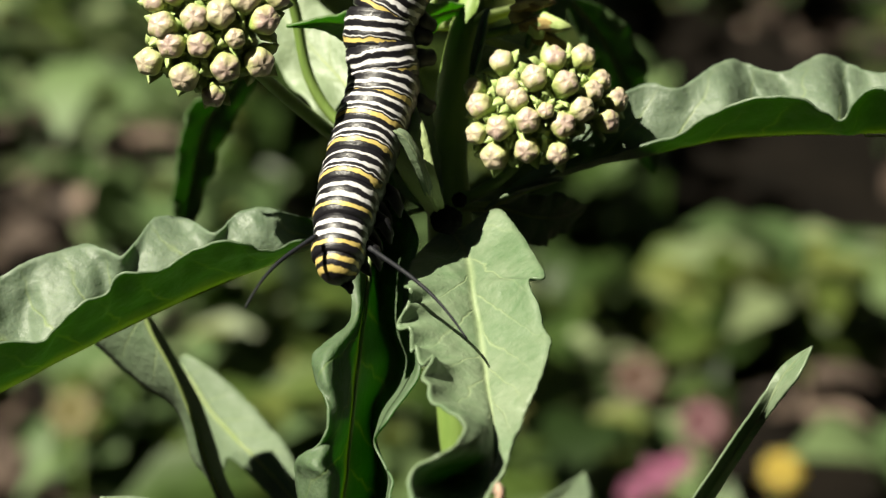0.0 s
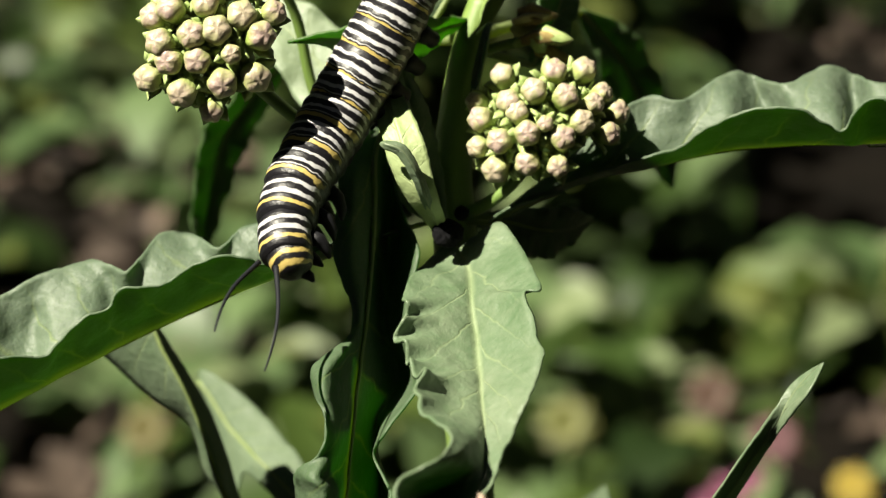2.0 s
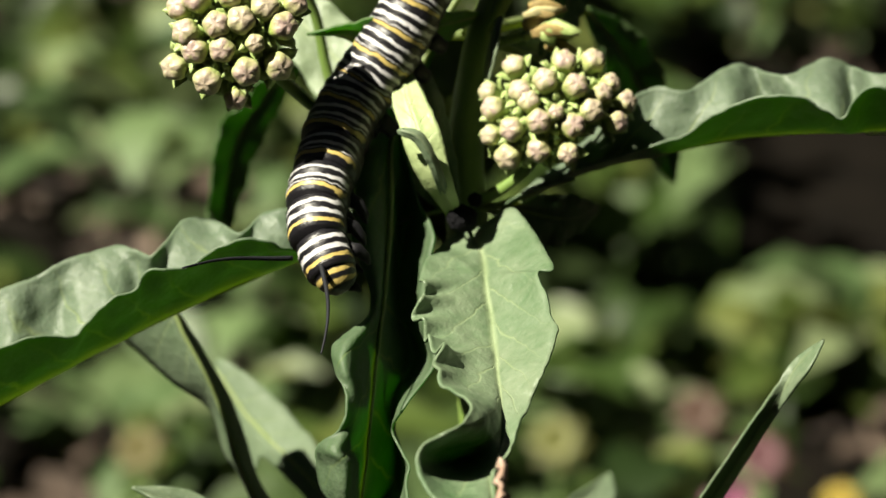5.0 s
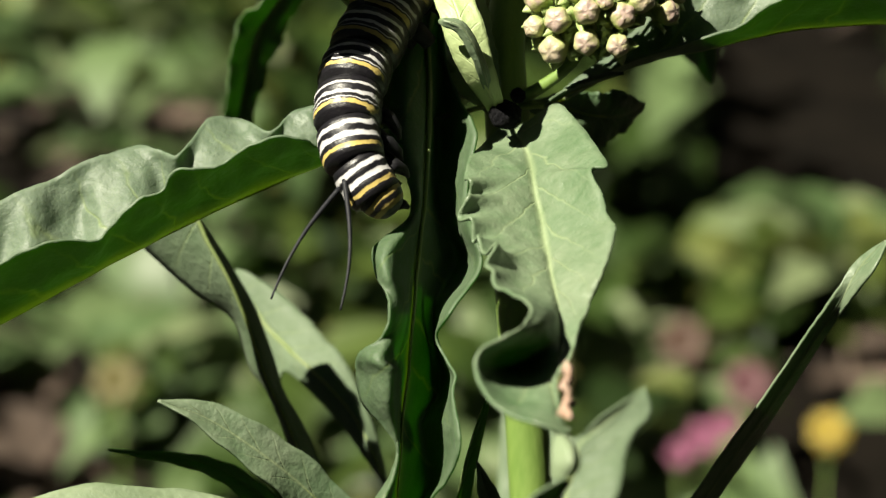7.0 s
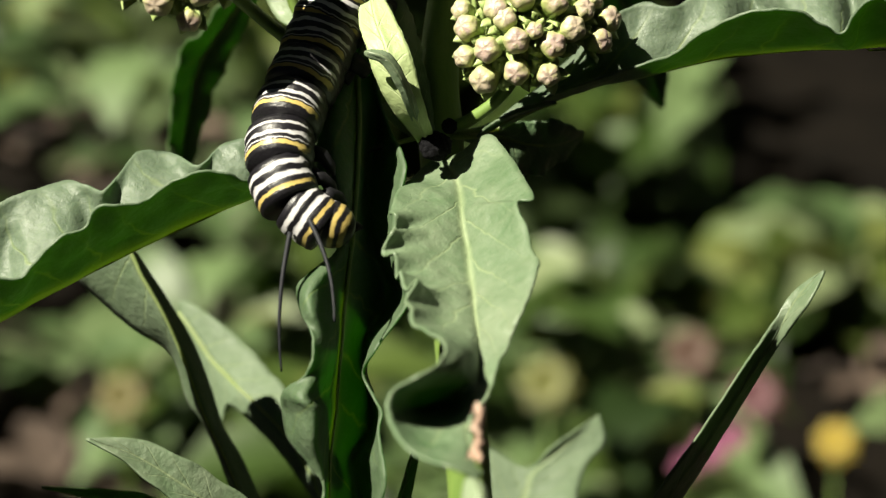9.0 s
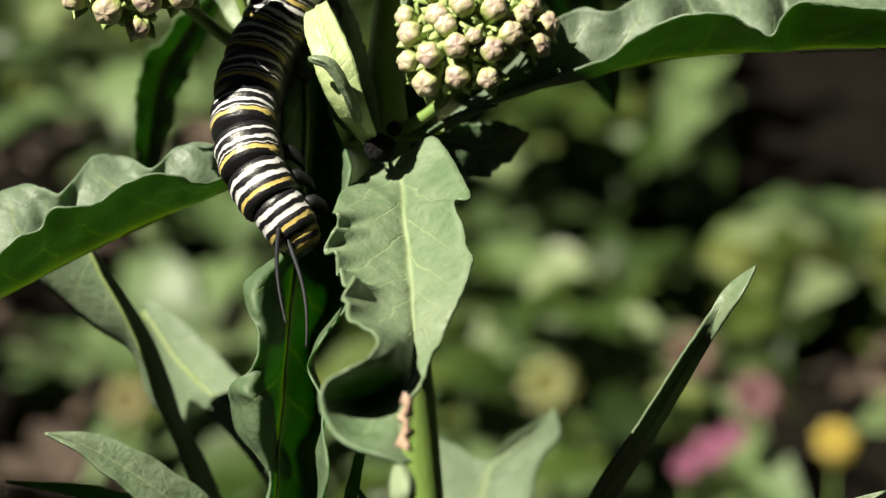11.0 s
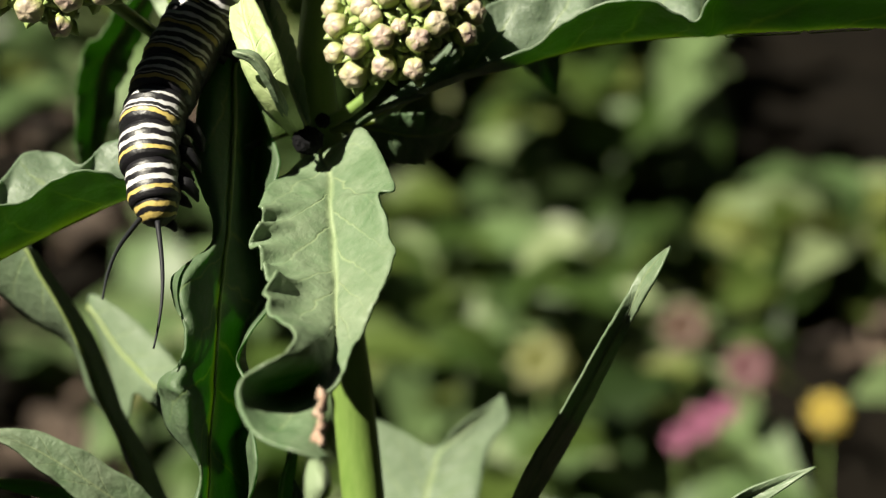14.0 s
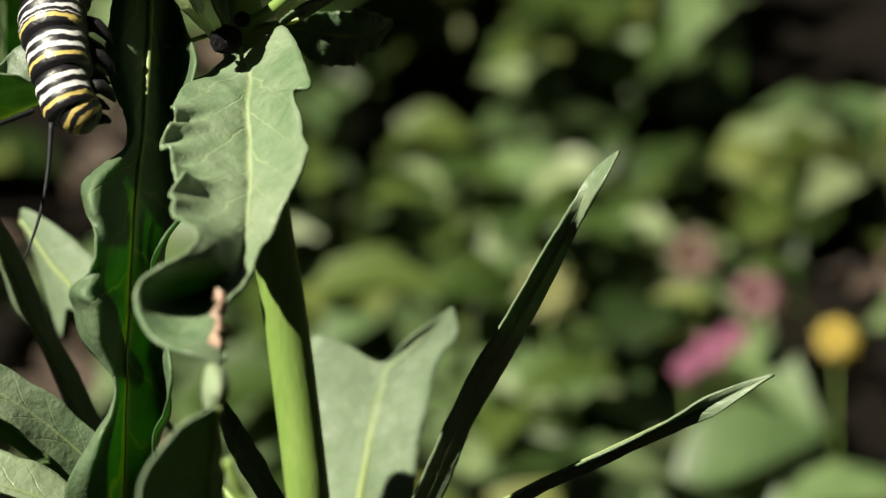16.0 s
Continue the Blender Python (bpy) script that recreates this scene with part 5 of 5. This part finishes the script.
# centre line of the body, head first, at five spots; then the feelers' roots and tips
POSTURES = [
    (0, (-4.9, 8.6), (-4.5, 12.6), (-3.6, 17.5), (-2.0, 23.3), (-0.2, 30.0)),
    (0.5, (-8.1, 9.1), (-6.9, 12.9), (-5.5, 17.7), (-3.2, 23.2), (-1.1, 29.9)),
    (1, (-8.7, 9.8), (-8.8, 13.8), (-7.4, 18.6), (-5.0, 24.1), (-2.4, 30.6)),
    (1.5, (-8.0, 8.9), (-9.3, 12.6), (-7.9, 17.4), (-5.3, 22.8), (-2.4, 29.2)),
    (2, (-9.2, 10.6), (-10.3, 14.3), (-9.5, 19.3), (-6.9, 24.7), (-3.7, 30.9)),
    (2.5, (-8.3, 9.5), (-10.2, 13.0), (-9.4, 17.8), (-7.2, 23.3), (-4.1, 29.6)),
    (3, (-7.2, 9.0), (-9.1, 12.5), (-9.5, 17.3), (-7.8, 23.0), (-4.9, 29.4)),
    (3.2, (-7.3, 9.0), (-9.1, 12.6), (-9.4, 17.4), (-7.7, 23.1), (-4.8, 29.4)),
    (5.3, (-6.2, 7.1), (-8.3, 10.5), (-9.5, 15.2), (-8.6, 21.0), (-6.2, 27.6)),
    (5.5, (-5.9, 7.7), (-8.5, 10.7), (-10.0, 15.4), (-8.9, 21.2), (-6.0, 27.5)),
    (6, (-6.3, 6.5), (-9.0, 9.4), (-10.3, 14.2), (-9.1, 20.0), (-6.0, 26.3)),
    (6.5, (-5.8, 6.0), (-8.1, 9.2), (-9.5, 13.9), (-8.5, 19.8), (-6.1, 26.3)),
    (7, (-5.7, 4.6), (-8.3, 7.6), (-10.0, 12.3), (-9.6, 18.2), (-7.0, 24.7)),
    (7.5, (-6.0, 4.4), (-7.9, 8.0), (-9.5, 12.7), (-9.4, 18.5), (-7.4, 25.2)),
    (8, (-4.6, 4.6), (-7.3, 7.5), (-9.6, 11.9), (-9.4, 17.8), (-6.8, 24.3)),
    (8.5, (-4.0, 5.3), (-7.1, 7.8), (-9.7, 12.0), (-10.1, 17.8), (-7.9, 24.4)),
    (8.7, (-3.3, 5.7), (-7.0, 7.3), (-9.6, 11.3), (-9.7, 17.2), (-7.0, 23.7)),
    (10.8, (-0.7, 5.6), (-2.8, 9.1), (-5.1, 13.5), (-6.1, 19.3), (-5.0, 26.2)),
    (11, (-0.8, 4.0), (-3.1, 7.3), (-5.9, 11.4), (-7.5, 17.1), (-6.7, 24.0)),
    (11.5, (-3.4, 3.0), (-4.7, 6.8), (-6.2, 11.6), (-7.1, 17.4), (-6.4, 24.3)),
    (12, (-5.1, 3.2), (-6.0, 7.1), (-7.0, 12.0), (-7.6, 17.9), (-6.5, 24.8)),
    (12.5, (-3.6, 3.3), (-5.2, 7.0), (-7.3, 11.5), (-8.2, 17.4), (-7.2, 24.3)),
    (13, (-7.1, 4.8), (-8.1, 8.6), (-8.8, 13.6), (-8.7, 19.6), (-6.7, 26.3)),
    (13.5, (-8.5, 5.9), (-9.0, 9.9), (-9.3, 14.9), (-8.2, 20.7), (-5.5, 27.2)),
    (14, (-8.8, 6.6), (-9.3, 10.5), (-9.8, 15.5), (-8.4, 21.3), (-5.5, 27.7)),
    (14.5, (-7.0, 5.5), (-8.8, 9.1), (-10.0, 13.9), (-9.5, 19.9), (-7.0, 26.4)),
    (15, (-6.1, 6.7), (-8.1, 8.5), (-8.9, 11.6), (-9.7, 18.8), (-6.3, 26.0)),
    (15.5, (-6.4, 6.2), (-8.3, 8.2), (-9.2, 12.0), (-10.3, 18.4), (-6.9, 25.6)),
    (16, (-6.5, 6.6), (-8.5, 8.5), (-9.5, 12.5), (-10.7, 19.8), (-7.3, 27.0)),
]
UPPER = ((-3.9, 30.3), (-0.7, 36.4), (2.5, 42.6), (4.6, 47.5), (6.1, 52.4))
FEELERS = [
    (0, -7.1, 12.7, -13.2, 5.5, -1.5, 11.6, 8.6, 2.3),
    (0.5, -9.6, 13.7, -21.3, 4.9, -6.9, 11.2, -10.8, -2.9),
    (1, -12.2, 12.1, -18.1, 3.0, -8.7, 9.4, -8.3, 0.0),
    (1.5, -12.0, 12.4, -15.6, -1.5, -10.2, 10.9, -15.3, -0.9),
    (2, -12.7, 11.4, -15.4, 4.6, -10.9, 10.9, -11.5, 0.6),
    (2.5, -11.9, 11.3, -16.8, 1.2, -10.6, 10.5, -13.1, 2.7),
    (3, -12.8, 12.6, -16.4, 7.6, -10.3, 9.9, -10.6, -1.2),
    (5.3, -11.4, 9.9, -22.7, 9.5, -8.6, 9.0, -8.2, -0.3),
    (5.5, -10.2, 10.2, -22.9, 4.2, -8.9, 8.9, -9.7, -2.9),
    (6, -10.6, 9.2, -11.5, -4.2, -10.0, 8.9, -10.0, 0.0),
    (6.5, -12.1, 7.8, -20.9, 3.6, -9.8, 6.9, -9.6, -3.2),
    (7, -10.9, 6.4, -17.2, -5.3, -10.4, 7.3, -11.0, -6.1),
    (7.5, -11.3, 6.5, -18.2, 1.7, -10.2, 5.9, -16.9, -5.7),
    (8, -10.1, 6.4, -13.5, 2.9, -9.7, 5.4, -9.3, -9.0),
    (8.5, -9.1, 5.6, -12.7, -8.8, -5.6, 7.0, -3.1, 0.7),
    (8.7, -8.8, 5.4, -10.6, -9.3, -7.0, 8.1, -3.8, -2.3),
    (10.8, -2.9, 7.1, 0.3, -2.5, -0.6, 5.2, 2.4, -7.5),
    (11, -3.4, 6.4, -1.4, -4.0, -2.7, 4.9, -0.5, -6.5),
    (11.5, -5.9, 3.6, -8.3, -5.0, -1.9, 6.6, 1.5, -1.1),
    (12, -8.0, 5.6, -18.7, -1.1, -3.4, 4.8, -0.2, 4.4),
    (12.5, -7.1, 5.5, -16.4, -5.2, -3.0, 7.3, 1.0, 2.5),
    (13, -11.0, 6.9, -21.0, -3.2, -7.2, 6.1, -10.2, -7.4),
    (13.5, -10.2, 6.9, -10.6, -2.2, -8.2, 5.8, -9.6, -6.7),
    (14, -10.5, 6.5, -12.3, -1.5, -8.6, 6.2, -9.1, -7.1),
    (14.5, -12.1, 7.5, -20.5, 0.7, -9.2, 5.6, -14.9, -7.5),
    (15, -11.3, 6.8, -13.0, -1.7, -9.4, 6.1, -12.1, -8.3),
    (15.5, -12.0, 7.9, -15.7, 4.4, -10.5, 7.1, -11.8, -4.4),
    (16, -12.0, 7.7, -18.3, 2.6, -10.1, 6.4, -13.8, -7.5),
]


def spine(nodes):
    """Points every so often along the body from the head to the tail, evenly spread."""
    pts = list(nodes) + [u for u in UPPER if u[1] > nodes[-1][1] + 3]
    p = glide(pts, 160)
    s = np.concatenate([[0], np.cumsum(np.linalg.norm(np.diff(p, axis=0), axis=1))])
    return p, s


def depth(y):
    """The body leans back to the stem higher up."""
    u = min(max((y - 6) / 26, 0), 1)
    return -13 + 13 * u * u * (3 - 2 * u)


# The two narrow blades sway in the breeze: degrees of lean of the long one, shift of the low one in millimetres.
SWAY = [
    (0.0, 2.0, 0.0, 0.0), (1.0, 1.1, 0.0, 0.0), (2.5, 0.4, 0.0, 0.0), (7.0, 1.0, 0.0, 0.0), (11.0, 0.6, 0.1, -0.4), (11.5, 0.6, -1.2, -0.9), (12.0, 0.6, 0.1, 0.0),
    (13.5, 0.5, 0.1, 0.1), (14.0, 2.3, 0.0, 0.4), (14.5, 3.3, -1.5, 0.3), (15.0, 1.2, -1.5, -0.4), (15.5, 4.4, -2.5, 1.0), (16.0, 0.0, 1.9, -0.1),
]


def motions():
    hinge = place(25, -45, 15)
    walk(long_blade, [(t, Matrix.Translation(hinge) @ Matrix.Rotation(radians(lean), 4, -AWAY) @ Matrix.Translation(-hinge)) for t, lean, _, _ in SWAY])
    walk(low_blade, [(t, Matrix.Translation(turn((dx / 1000, dy / 1000, 0)))) for t, _, dx, dy in SWAY])
    home = Matrix.Translation(-caterpillar.location)
    belly = turn((0.80, 0.0, 0.60))
    head_rows, seg_rows = [], [[] for _ in segments]
    for t, *nodes in POSTURES:
        p, s = spine(nodes)
        step = s[-1] / 13.2

        def pose_at(d):
            a, b, c = (Vector([np.interp(min(max(v, 0), s[-1]), s, p[:, 0]), np.interp(min(max(v, 0), s[-1]), s, p[:, 1]), 0]) for v in (d, d - 1.6, d + 1.6))
            for q in (a, b, c):
                q.z = depth(q.y) - 4.5 * max(0, min(1, (5.6 - t) / 2.6))
            return home @ Matrix.Translation(place(*a)) @ basis(turn(c - b), belly)

        head_rows.append((t, pose_at(1.2)))
        for i in range(len(segments)):
            seg_rows[i].append((t, pose_at(2.0 + step * (i + 0.42))))
    walk(head, head_rows)
    for seg, rows in zip(segments, seg_rows):
        walk(seg, rows)
    for j, horn in enumerate(horns):
        rows = []
        for t, *v in FEELERS:
            rx, ry, tx, ty = v[4 * j:4 * j + 4]
            dx, dy = tx - rx, ty - ry
            flat = math.hypot(dx, dy)
            dw = -math.sqrt(max(HORN ** 2 - flat ** 2, 1.0))
            rows.append((t, home @ Matrix.Translation(place(rx, ry, -15 - 4.5 * max(0, min(1, (5.6 - t) / 2.6)))) @ basis(turn((dx, dy, dw)), turn((1, 0, 0.3)))))
        walk(horn, rows)


motions()
